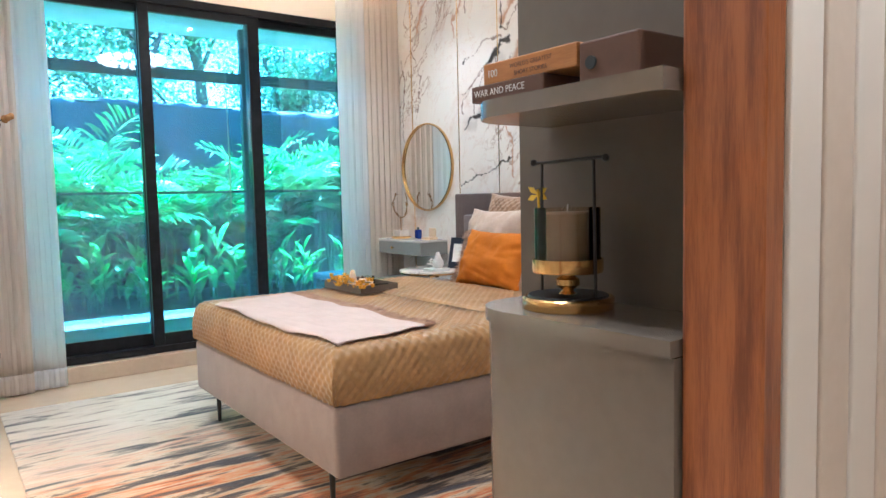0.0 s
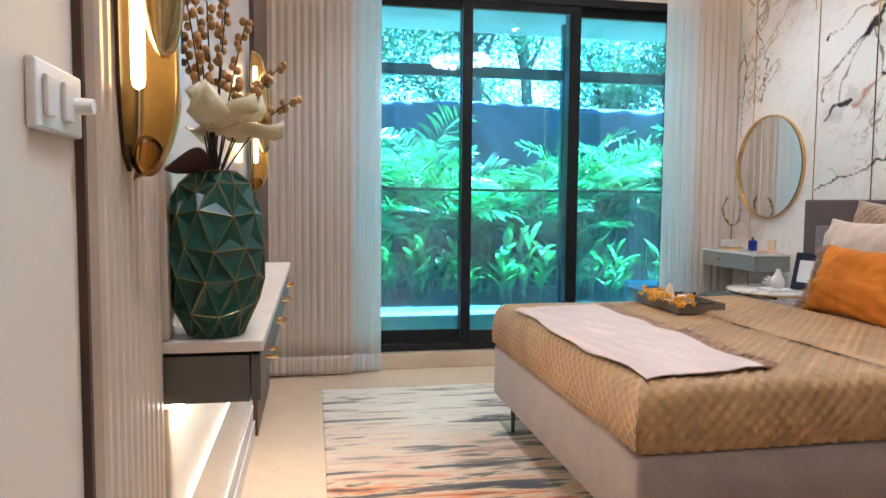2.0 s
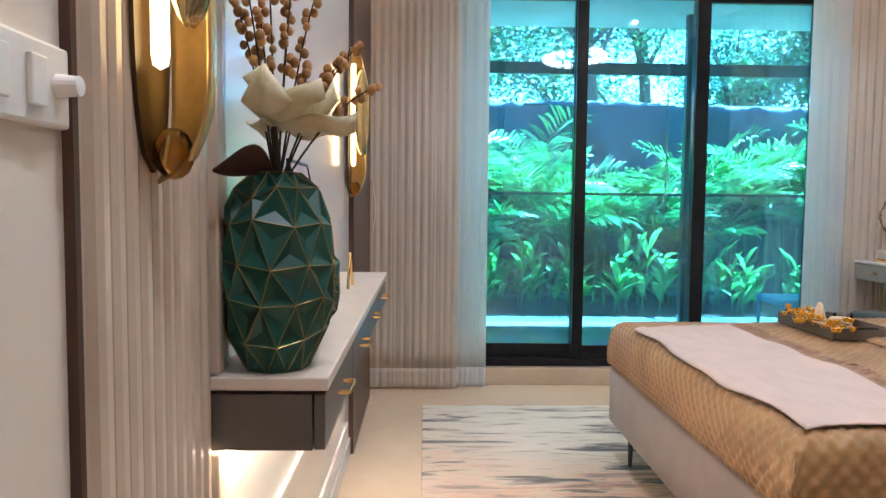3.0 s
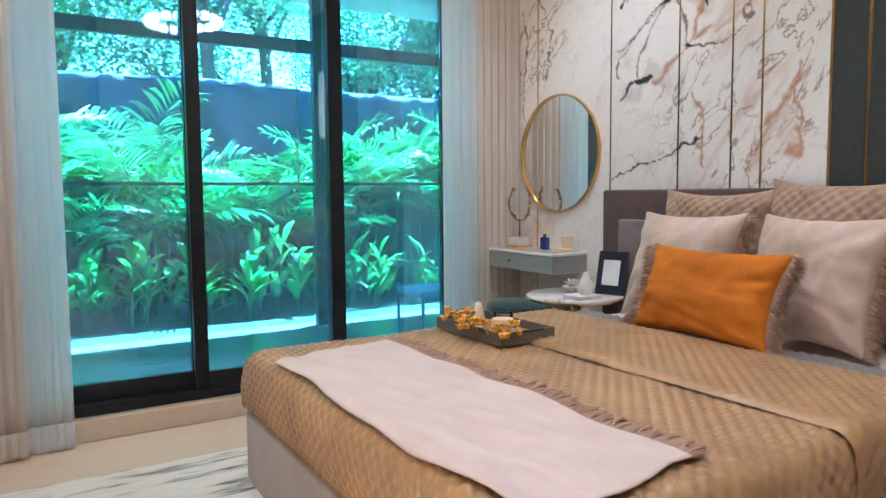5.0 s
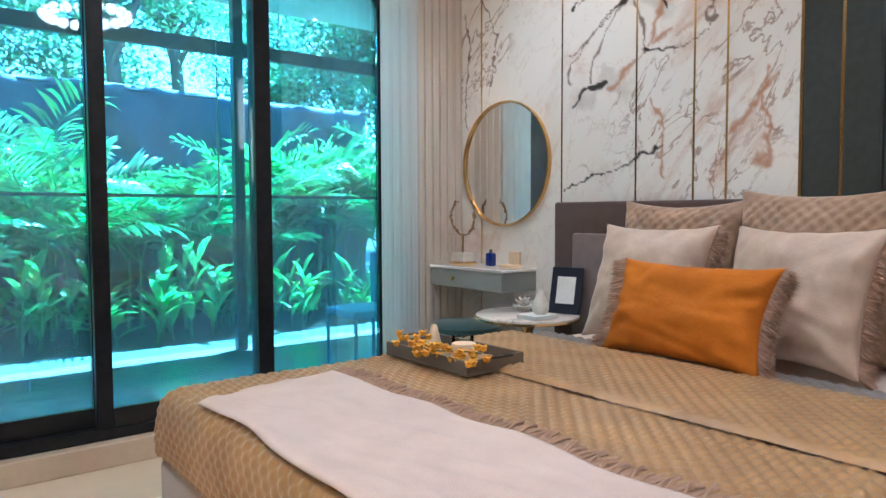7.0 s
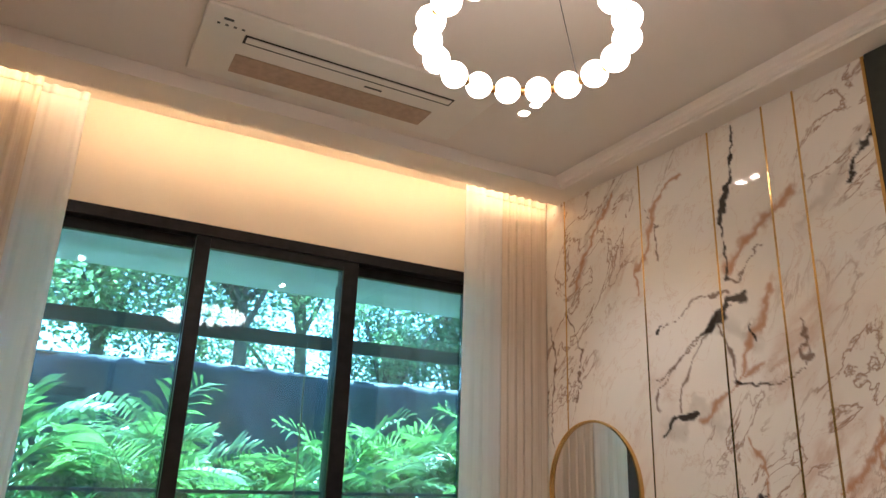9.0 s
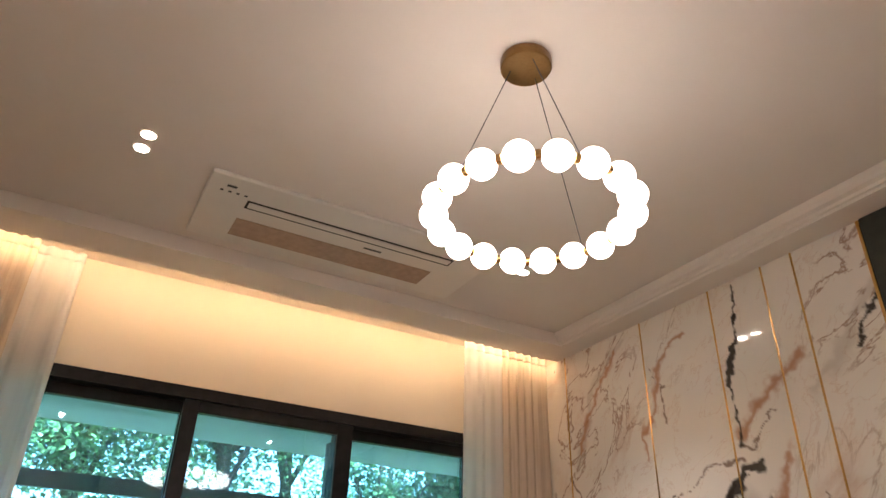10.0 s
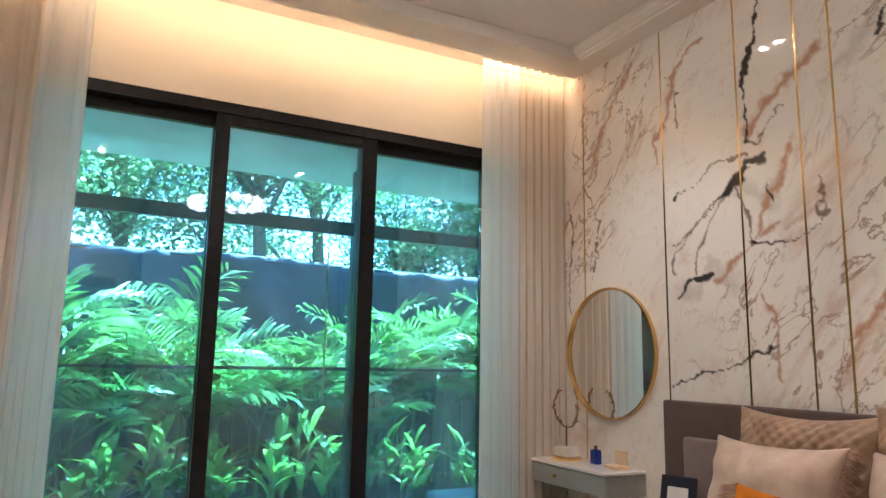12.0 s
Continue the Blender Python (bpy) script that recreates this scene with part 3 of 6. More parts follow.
SMOKE = [(0.05, (4.86, 1.8), (4.7, 1.9), (4.5, 1.82)), (0.05, (4.5, 2.3), (4.3, 2.2)), (0.04, (3.98, 2.62), (3.8, 2.85), (3.66, 2.98)), (0.04, (5.56, 2.6), (5.35, 3.0), (5.1, 3.2))]
RUST = [(0.032, (4.45, 2.54), (4.31, 2.65), (4.1, 2.79)), (0.03, (4.46, 1.97), (4.36, 2.2), (4.2, 2.42)), (0.022, (4.4, 1.72), (4.34, 1.6), (4.27, 1.36)), (0.018, (3.97, 1.56), (3.84, 1.66), (3.73, 1.82)),
        (0.025, (3.82, 1.43), (3.8, 1.5), (3.79, 1.83)), (0.03, (5.55, 2.62), (5.4, 2.9), (5.15, 3.18)), (0.022, (5.02, 2.55), (4.86, 2.95), (4.7, 3.1)), (0.02, (4.66, 1.84), (4.44, 2.0), (4.3, 2.05))]
BROWN = [(0.011, (4.54, 2.31), (4.68, 2.16), (4.9, 2.02)), (0.011, (4.57, 2.28), (4.66, 2.08), (4.76, 1.86)), (0.011, (4.6, 2.25), (4.78, 2.1), (4.9, 1.9)), (0.009, (4.46, 2.38), (4.66, 2.42), (4.88, 2.33)),
         (0.009, (4.42, 1.99), (4.12, 2.02), (4.07, 2.24)), (0.009, (4.52, 2.28), (4.42, 2.12), (4.4, 1.98)), (0.012, (5.76, 2.42), (5.7, 2.1), (5.74, 1.75)), (0.007, (4.45, 2.46), (4.36, 2.42), (4.22, 2.55)),
         (0.009, (4.93, 2.98), (4.86, 2.86), (4.87, 2.7)), (0.009, (5.6, 2.52), (5.48, 2.3), (5.52, 2.0))]
INK = [(0.014, (4.285, 3.23), (4.425, 2.94), (4.456, 2.745), (4.443, 2.46)), (0.02, (4.62, 2.22), (4.54, 2.31), (4.35, 2.37)), (0.017, (4.9, 1.77), (4.8, 1.83), (4.66, 1.83)), (0.008, (4.94, 1.31), (4.74, 1.376), (4.47, 1.468), (4.33, 1.573)),
       (0.012, (3.84, 2.77), (3.78, 2.87), (3.66, 2.92)), (0.012, (4.93, 2.32), (4.87, 2.36)), (0.01, (4.4, 2.0), (4.26, 2.01)), (0.01, (4.3, 2.24), (4.27, 2.18))]


def lattice(y, z, scale, seed, octaves=5, rough=0.6):
    """Smooth value noise over the wall, 0 to 1, in octaves."""
    table = np.random.RandomState(seed).rand(64, 64)
    total, amp, norm = np.zeros_like(y), 1.0, 0.0
    for k in range(octaves):
        a, b = y * scale + 17.3 * k + 40, z * scale + 9.1 * k + 40
        i, j = np.floor(a).astype(int), np.floor(b).astype(int)
        f, g = a - i, b - j
        f, g = f * f * (3 - 2 * f), g * g * (3 - 2 * g)
        i0, i1, j0, j1 = i % 64, (i + 1) % 64, j % 64, (j + 1) % 64
        total += amp * ((table[i0, j0] * (1 - f) + table[i1, j0] * f) * (1 - g) + (table[i0, j1] * (1 - f) + table[i1, j1] * f) * g)
        norm, amp, scale = norm + amp, amp * rough, scale * 2.03
    return total / norm


def vein_field(y, z, lines, core, seed):
    """How strongly a set of bent, ragged, swelling veins shows at each place of the wall."""
    wy = y + 0.2 * (lattice(y, z, 3.5, seed) - 0.5) + 0.018 * (lattice(y, z, 30, seed + 3, 2) - 0.5)
    wz = z + 0.2 * (lattice(y, z, 3.5, seed + 1) - 0.5) + 0.018 * (lattice(y, z, 30, seed + 4, 2) - 0.5)
    swell = np.clip((lattice(y, z, 9, seed + 2, 4, 0.7) - 0.3) / 0.4, 0.3, 1.0) * 1.9
    out = np.zeros_like(y)
    for wide, *pts in lines:
        for (y0, z0), (y1, z1) in zip(pts, pts[1:]):
            dy, dz = y1 - y0, z1 - z0
            h = np.clip(((wy - y0) * dy + (wz - z0) * dz) / (dy * dy + dz * dz), 0, 1)
            d = np.hypot(wy - y0 - h * dy, wz - z0 - h * dz)
            q = np.clip((wide * swell - d) / (wide * swell * (1 - core) + 1e-6), 0, 1)
            out = np.maximum(out, q * q * (3 - 2 * q))
    return out


def marble_panel(y0, y1, z1, parent, step=0.0075):
    """One polished slab, finely divided on its face so that it can carry its veins."""
    ny, nz = max(2, int((y1 - y0) / step)), int(z1 / step)
    ys = np.concatenate(([y0], np.linspace(y0, y1, ny + 1), [y1]))
    zs = np.concatenate(([0.0], np.linspace(0.0, z1, nz + 1), [z1]))
    gy, gz = np.meshgrid(ys, zs, indexing="ij")
    gx = np.full_like(gy, XR - 0.012)
    gx[0, :] = gx[-1, :] = gx[:, 0] = gx[:, -1] = XR + 0.02
    origin = parent.matrix_basis.translation
    co = np.stack((gx - origin.x, gy - origin.y, gz - origin.z), -1).reshape(-1, 3)
    k = np.arange(len(ys) * len(zs)).reshape(len(ys), len(zs))
    quads = np.stack((k[:-1, :-1], k[:-1, 1:], k[1:, 1:], k[1:, :-1]), -1).reshape(-1, 4)
    me = bpy.data.meshes.new("panel")
    me.from_pydata(co.tolist(), [], quads.tolist())
    col = me.color_attributes.new("veins", "FLOAT_COLOR", "POINT")
    y, z = gy.ravel(), gz.ravel()
    col.data.foreach_set("color", np.stack([vein_field(y, z, INK, 0.5, 5), vein_field(y, z, RUST, 0.0, 25), vein_field(y, z, BROWN, 0.3, 5), vein_field(y, z, SMOKE, 0.0, 45)], -1).astype(np.float32).ravel())
    me.materials.append(M_MARBLE)
    ob = new("panel", me)
    ob.parent = parent
    return ob


def marble_wall():
    t = thing("wall_marble", (XR, 4.7, 0), "glossy white marble wall panels with brown and black veins", "wall", kind="structure")
    ys = [3.685, 4.003, 4.163, 4.478, 4.962, 5.622, YW]
    for a, b in zip(ys, ys[1:]):
        marble_panel(a + 0.005, b - 0.005, ZB, t)
    for y in ys[1:-1]:
        part("gold_strip", box(XR - 0.013, XR + 0.02, y - 0.005, y + 0.005, 0, ZB), M_GOLD, t, "thin gold inlay strip")
    part("gold_strip", box(XR - 0.017, XR + 0.02, 3.677, 3.69, 0, ZB), M_GOLD, t, "thin gold inlay strip")
    g = thing("wall_fabric", (XR, 2.7, 0), "dark olive padded wall panels with gold strips", "wall", kind="structure")
    ys = [YS, 2.05, 2.32, 2.55, 2.78, 3.02, 3.13, 3.25, 3.385, 3.525, 3.677]
    for k, (a, b) in enumerate(zip(ys, ys[1:])):
        part("padded_panel", box(XR - 0.03, XR + 0.02, a + 0.006, b - 0.006, 0, ZB, 0.008), M_GREEN, g)
    for y in (2.05, 2.55, 2.78, 3.02, 3.13, 3.25, 3.525):
        part("gold_strip", box(XR - 0.026, XR + 0.02, y - 0.006, y + 0.006, 0, ZB), M_GOLD, g, "slim gold strip")
    # capsule lamps on the panels
    for y0, z0, z1 in ((3.005, 1.525, 2.25), (2.7, 1.87, 2.6)):
        c = thing("wall_lamp", (XR - 0.03, y0, z0), "glowing white capsule wall lamp in a gold frame", "wall lamp", "capsule lamps on the padded wall")
        for nm, r, x0, x1, m in (("frame", 0.086, XR - 0.05, XR - 0.03, M_GOLD), ("diffuser", 0.076, XR - 0.056, XR - 0.0505, M_CAPSULE)):
            pts = [(y0 + r * math.cos(a), z0 + 0.074 + r * math.sin(a)) for a in np.linspace(math.pi, 2 * math.pi, 17)]
            pts += [(y0 + r * math.cos(a), z1 - 0.074 + r * math.sin(a)) for a in np.linspace(0, math.pi, 17)]
            part(nm, extrude_profile(pts, "x", x0, x1), m, c)


def window():
    t = thing("window_1", (0.34, YW, WZ0), "large three-panel sliding window in black aluminium", "window", kind="structure")
    b = box(WX0, WX1, YW + 0.004, YW + 0.15, WZ0, WZ0 + 0.05)
    box(WX0, WX1, YW + 0.004, YW + 0.15, WZ1 - 0.06, WZ1, bm=b)
    box(WX0, WX0 + 0.05, YW + 0.004, YW + 0.15, WZ0 + 0.05, WZ1 - 0.06, bm=b)
    box(WX1 - 0.05, WX1, YW + 0.004, YW + 0.15, WZ0 + 0.05, WZ1 - 0.06, bm=b)
    part("window_frame", b, M_BLACK, t)
    # three sashes: rails, stiles, a pane
    for x0, x1, y, l, r in ((WX0 + 0.05, -0.012, 0.075, 0.05, 0.075), (-0.085, 0.83, 0.015, 0.075, 0.09), (0.745, WX1 - 0.05, 0.08, 0.1, 0.03)):
        ya, yb = YW + y, YW + y + 0.045
        z0, z1 = WZ0 + 0.05, WZ1 - 0.06
        s = box(x0, x0 + l, ya, yb, z0, z1, 0.003)
        box(x1 - r, x1, ya, yb, z0, z1, 0.003, bm=s)
        box(x0 + l, x1 - r, ya, yb, z0, z0 + 0.095, 0.003, bm=s)
        box(x0 + l, x1 - r, ya, yb, z1 - 0.06, z1, 0.003, bm=s)
        sash = part("sash", s, M_BLACK, t)
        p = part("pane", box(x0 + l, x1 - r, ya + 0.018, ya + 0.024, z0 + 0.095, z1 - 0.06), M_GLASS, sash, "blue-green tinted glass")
        p.visible_shadow = False


def curtain(name, x0, x1, y, z0, z1, folds, amp, material, label, seed, hem=True, gather=0.0):
    rnd = random.Random(seed)
    ph = [rnd.uniform(-0.8, 0.8) for _ in range(folds + 2)]
    t = thing(name, ((x0 + x1) / 2, y, z0), label, "curtain", "curtains at the window")

    def shape(za, zb, bulge):
        def fn(u, v):
            k = u * folds
            i = int(min(k, folds - 1))
            a = ph[i] + (ph[i + 1] - ph[i]) * (k - i)
            z = za + (zb - za) * v
            h = (z - z0) / (z1 - z0)
            amp2 = amp * (1.0 - 0.3 * h) * (0.6 + 0.4 * math.sin(a * 4 + 1.5 * h))
            s = math.sin(2 * math.pi * k + 0.5 * a)
            yy = y + amp2 * math.copysign(abs(s) ** 0.75, s) + bulge * s * 0.3
            xx = x0 + (x1 - x0) * u + 0.010 * math.sin(2 * math.pi * 2 * k) * (1 - h) + gather * (1 - h) * (u - 0.5) * 0.1
            return (xx, yy, z)
        return fn
    part("drape", sheet(folds * 12, 26, shape(z0 + 0.13, z1 - 0.05, 0), 0.003), material, t, smooth="all")
    part("heading", sheet(folds * 12, 3, shape(z1 - 0.05, z1, 0.01), 0.004), material, t, "gathered heading tape", smooth="all")
    part("hem", sheet(folds * 12, 4, shape(z0, z0 + 0.13, 0.006), 0.005), material, t, "doubled hem", smooth="all")
    return t


def cove_light():
    solo("cove_led_strip", box(XL + 0.03, XR - 0.03, 5.702, 5.712, 3.272, 3.284), M_LED, "warm LED strip hidden in the ceiling cove", "LED strip")


def curtains():
    curtain("drape_curtain", XL + 0.02, -0.9, 5.80, 0.012, 3.29, 11, 0.011, M_DRAPE, "beige textured floor-length drape with sewn hem", 1)
    curtain("sheer_curtain", -0.96, -0.70, 5.845, 0.012, 3.29, 4, 0.012, M_SHEER, "thin white sheer curtain drawn aside", 2)
    curtain("drape_curtain", 1.69, XR - 0.03, 5.80, 0.012, 3.29, 6, 0.014, M_DRAPE, "beige textured floor-length drape with sewn hem", 3)
    curtain("sheer_curtain", 1.43, 1.70, 5.80, 0.012, 3.29, 4, 0.013, M_SHEER, "thin white sheer curtain drawn aside", 4)


# ---- bed ----
BX0, BX1, BY0, BY1 = -0.195, 1.99, 2.845, 4.585
BZ0, BZ1, BTOP = 0.172, 0.455, 0.672


def drop_profile(s, r, depth):
    """Along a cloth edge: s metres in from the hanging edge; gives inward distance and drop."""
    if s < depth - r:
        return 0.0, depth - s
    q = (s - (depth - r)) / (r * math.pi / 2)
    if q < 1:
        a = q * math.pi / 2
        return r - r * math.cos(a), r - r * math.sin(a)
    return r + (s - (depth - r) - r * math.pi / 2), 0.0


def quilt_sheet(x0, x1, y0, y1, top, low, foot, puff, cell, res=0.0085):
    """A quilted cover over the mattress: falls at both sides, and at the foot if foot."""
    r, d = 0.05, top - low
    arc = d - r + r * math.pi / 2
    lu = (x1 - x0) - (r if foot else 0) + (arc if foot else 0)
    lv = (y1 - y0) - 2 * r + 2 * arc
    nu, nv = int(lu / res), int(lv / res)

    def fn(u, v):
        su, sv = u * lu, v * lv
        ix, dz = drop_profile(su, r, d) if foot else (su, 0.0)
        half = min(sv, lv - sv)
        iy, dy = drop_profile(half, r, d)
        y = y0 + iy if sv < lv / 2 else y1 - iy
        x = x0 + ix
        z = top - min(max(dz, dy) + 0.25 * min(dz, dy), d)
        a, b = (su + sv) / cell, (su - sv) / cell
        h = puff * (abs(math.sin(math.pi * a)) * abs(math.sin(math.pi * b))) ** 0.5
        if not foot:
            h *= min(1.0, su / 0.05)
        wob = 0.004 * noise.noise((su * 4, sv * 4, 3.1))
        if not foot:
            z -= 0.010 * max(0.0, 1 - su / 0.02)
        if dz < 1e-4 and dy < 1e-4:
            return (x, y, z + h + wob)
        kx, ky = (dz / d) ** 0.5 if dz > 0 else 0.0, (dy / d) ** 0.5 if dy > 0 else 0.0
        sgn = -1 if sv < lv / 2 else 1
        swell = 0.018 * math.sin(math.pi * min(1, max(dz, dy) / d))
        return (x - (h + swell) * kx, y + sgn * (h + swell) * ky, z + h * (1 - max(kx, ky)) + wob)
    return sheet(nu, nv, fn)


def bed():
    t = thing("bed", (0.9, 3.7, 0), "upholstered greige platform bed with tall brown headboard", "bed")
    # platform rails, rounded corners
    part("platform", box(BX0, BX1, BY0, BY1, BZ0, BZ1, 0.022, 4), M_PLATFORM, t, smooth=True)
    for x, y in ((-0.14, 4.38), (-0.14, 3.0), (1.8, 3.0), (1.8, 4.38)):
        part("leg", lathe([(0.0, 0), (0.009, 0), (0.014, 0.173), (0.0, 0.173)], (x, y, 0.0), 12), M_BLACKIRON, t, "slender black metal leg", smooth=True)
    h = part("headboard", box(2.0, XR - 0.034, YS + 0.02, 4.965, 0.05, 1.268, 0.014, 3), M_HEAD, t, smooth=True)
    part("lower_panel", box(1.955, 2.0, 2.80, 4.80, 0.18, 1.105, 0.016, 3), M_HEADLOW, h, "mauve-grey padded lower panel", smooth=True)
    m = thing("mattress", (0.95, 3.7, BZ1), "thick mattress under an ivory fitted sheet", "mattress")
    part("core", box(BX0 + 0.05, 1.95, BY0 + 0.05, BY1 - 0.05, BZ1, 0.65, 0.05, 4), M_SHEET, m, smooth=True)
    q = thing("quilt", (0.5, 3.7, BZ1), "bronze quilted satin bedspread tucked over the mattress", "bedspread")
    part("cover", quilt_sheet(BX0 + 0.012, 1.27, BY0 + 0.015, BY1 - 0.015, 0.672, BZ1 + 0.004, True, 0.014, 0.05), M_QUILT, q, smooth="all")
    part("turned_layer", quilt_sheet(0.74, 1.275, BY0 + 0.006, BY1 - 0.006, 0.697, 0.50, False, 0.010, 0.05), M_QUILT, q, "folded-back second layer", smooth="all")
    part("lining", quilt_sheet(1.27, 1.47, BY0 + 0.03, BY1 - 0.03, 0.674, 0.52, False, 0.008, 0.05), M_QUILTGREY, q, "grey turned-back lining band", smooth="all")


def fringe(points, dirs, length, n, rnd, bm=None, r=0.0016, sag=0.4):
    """Loose threads hanging from a line of points."""
    b = bm or bmesh.new()
    for k in range(n):
        f = k / n * (len(points) - 1)
        i = int(f)
        p = Vector(points[i]).lerp(Vector(points[min(i + 1, len(points) - 1)]), f - i)
        d = Vector(dirs) + Vector((rnd.uniform(-0.35, 0.35), rnd.uniform(-0.35, 0.35), rnd.uniform(-0.1, 0.25)))
        ln = length * rnd.uniform(0.6, 1.15)
        e = p + d.normalized() * ln
        e.z -= sag * ln * 0.1
        w = Vector((rnd.uniform(-1, 1), rnd.uniform(-1, 1), rnd.uniform(-1, 1))).normalized() * r * 1.6
        w2 = d.cross(w).normalized() * r * 1.6
        v = [b.verts.new(p + w), b.verts.new(p - w), b.verts.new(p + w2), b.verts.new(e)]
        b.faces.new((v[0], v[1], v[3])), b.faces.new((v[1], v[2], v[3])), b.faces.new((v[2], v[0], v[3]))
    return b


def throw():
    t = thing("throw_blanket", (0.07, 3.64, 0.69), "cream wool throw with taupe fringe across the bed", "throw")
    rnd = random.Random(5)

    def fn(u, v):
        foot = Vector((-0.155 - 0.012 * math.sin(math.pi * v) + 0.006 * math.sin(11 * v), 2.885 + 1.4 * v, 0))
        head = Vector((0.30 + 0.006 * math.sin(v * 23), 2.945 + 1.42 * v, 0))
        p = foot.lerp(head, u)
        x = p.x + 0.006 * math.sin(v * 17 + u * 3) * (1 - u)
        y = p.y + 0.008 * math.sin(u * 9) * (1 - 2 * v)
        z = 0.6925 + 0.005 * noise.noise((x * 7, y * 5, 0.4)) + 0.0025 * noise.noise((x * 26, y * 9, 4))
        # soft creases that run along the cloth
        z += 0.012 * max(0.0, noise.noise((x * 16 + y * 5, y * 2.2, 7.0))) ** 1.2
        inside = max(0.003, min(x + 0.187, y - 2.856, 4.574 - y, 0.05))
        return (x, y, z - 0.05 + math.sqrt(0.0025 - (0.05 - inside) ** 2))
    part("cloth", sheet(52, 150, fn, 0.0045), M_THROW, t, smooth="all")
    f = fringe([fn(0.995, v) for v in np.linspace(0, 1, 60)], (1, -0.15, -0.02), 0.06, 1500, rnd, r=0.003)
    part("fringe", f, M_FRINGE, t, "taupe knotted fringe", kind="stuff")
    knots = bmesh.new()
    for v in np.linspace(0.01, 0.99, 76):
        p = Vector(fn(0.995, v))
        ball(p + Vector((0.006, 0, 0.002)), 0.0055, 6, bm=knots)
        e = p + Vector((rnd.uniform(0.045, 0.075), rnd.uniform(-0.025, 0.015), rnd.uniform(0.002, 0.012)))
        tube([p + Vector((0.008, 0, 0.003)), p.lerp(e, 0.5) + Vector((0, 0, 0.006)), e], 0.0032, 5, bm=knots, r2=0.0045)
    part("tassels", knots, M_FRINGE, t, "twisted taupe tassels", kind="stuff")


def pillow(name, at, w, h, t, tilt, turn, material, label, fringed=0, quilted=False, roll=0.0):
    """A stuffed cushion standing on its lower edge: local x is its width, y its thickness (front at -y), z its height."""
    th = thing(name, at, label, "pillow", "pillows on the bed")
    th.matrix_basis = pose(*at, 0, 0, turn) @ pose(0, 0, 0, tilt, roll, 0)
    seed = at[0] * 7 + at[1] * 3

    def face(side):
        def fn(u, v):
            a, b = u * 2 - 1, v * 2 - 1
            e = max(0.0, 1 - abs(a) ** 2.4) * max(0.0, 1 - abs(b) ** 2.4)
            th2 = t / 2 * e ** 0.55
            pin = 1 - 0.12 * (1 - abs(b) ** 2) * abs(a) ** 3
            pin2 = 1 - 0.12 * (1 - abs(a) ** 2) * abs(b) ** 3
            q = 0.0
            if quilted:
                q = 0.015 * (abs(math.sin(math.pi * (u * w + v * h) / 0.058)) * abs(math.sin(math.pi * (u * w - v * h) / 0.058))) ** 0.6 * min(1, e * 4)
            wr = (0.014 * noise.noise((a * 2.2 + seed, b * 2.2, side)) + 0.007 * noise.noise((a * 6 + seed, b * 3, side))) * min(1, e * 3)
            # creases that run in from the seams and gather low down
            edge_w = max(abs(a), abs(b)) ** 3
            wr += 0.009 * edge_w * min(1, e * 5) * math.sin(13 * math.atan2(b, a) + 3 * noise.noise((a * 2, b * 2, seed)))
            wr -= 0.012 * min(1, e * 3) * max(0.0, noise.noise((a * 1.6 + seed, b * 5.5 + a * 2, 5.0))) * (0.5 - 0.5 * b)
            return (a * w / 2 * pin, side * (th2 + q + wr), h / 2 + b * h / 2 * pin2)
        return fn
    n = 64 if quilted else 44
    b = sheet(n, n, face(-1))
    add(b, sheet(n, n, face(1)))
    bmesh.ops.remove_doubles(b, verts=b.verts, dist=0.0006)
    part("cushion", b, material, th, local=True, smooth="all")
    rnd = random.Random(int(seed * 10))
    f = bmesh.new()
    edge = face(1)
    if fringed:
        for s in ((-1, 1) if fringed > 1 else (1,)):
            u = 0.0 if s < 0 else 1.0
            fringe([edge(u, v) for v in np.linspace(0.02, 0.98, 30)], (s * 0.8, -0.2, -0.35), 0.062, 700, rnd, bm=f, r=0.0042)
            fringe([edge(u, v) for v in np.linspace(0.02, 0.98, 30)], (s * 0.6, 0.3, -0.5), 0.062, 700, rnd, bm=f, r=0.0042)
        part("fringe", f, M_FRINGE, th, "brushed taupe fringe", local=True, kind="stuff")
    else:
        f.free()
    return th


def pillows():
    pillow("euro_pillow", (1.84, 3.56, 0.665), 0.66, 0.66, 0.19, -13, -90, M_SHAM, "tan diamond-quilted square pillow against the headboard", quilted=True)
    pillow("euro_pillow", (1.84, 4.15, 0.665), 0.62, 0.62, 0.19, -13, -88, M_SHAM, "tan diamond-quilted square pillow against the headboard", quilted=True)
    pillow("satin_pillow", (1.58, 3.53, 0.67), 0.56, 0.53, 0.21, -22, -94, M_CREAMPILLOW, "oyster satin square pillow with taupe fringe", fringed=1)
    pillow("satin_pillow", (1.58, 4.12, 0.67), 0.53, 0.53, 0.21, -22, -84, M_CREAMPILLOW, "oyster satin square pillow with taupe fringe", fringed=1)
    pillow("lumbar_pillow", (1.31, 3.765, 0.68), 0.66, 0.38, 0.19, -22, -93, M_MUSTARD, "mustard velvet lumbar pillow with taupe fringe", fringed=2)


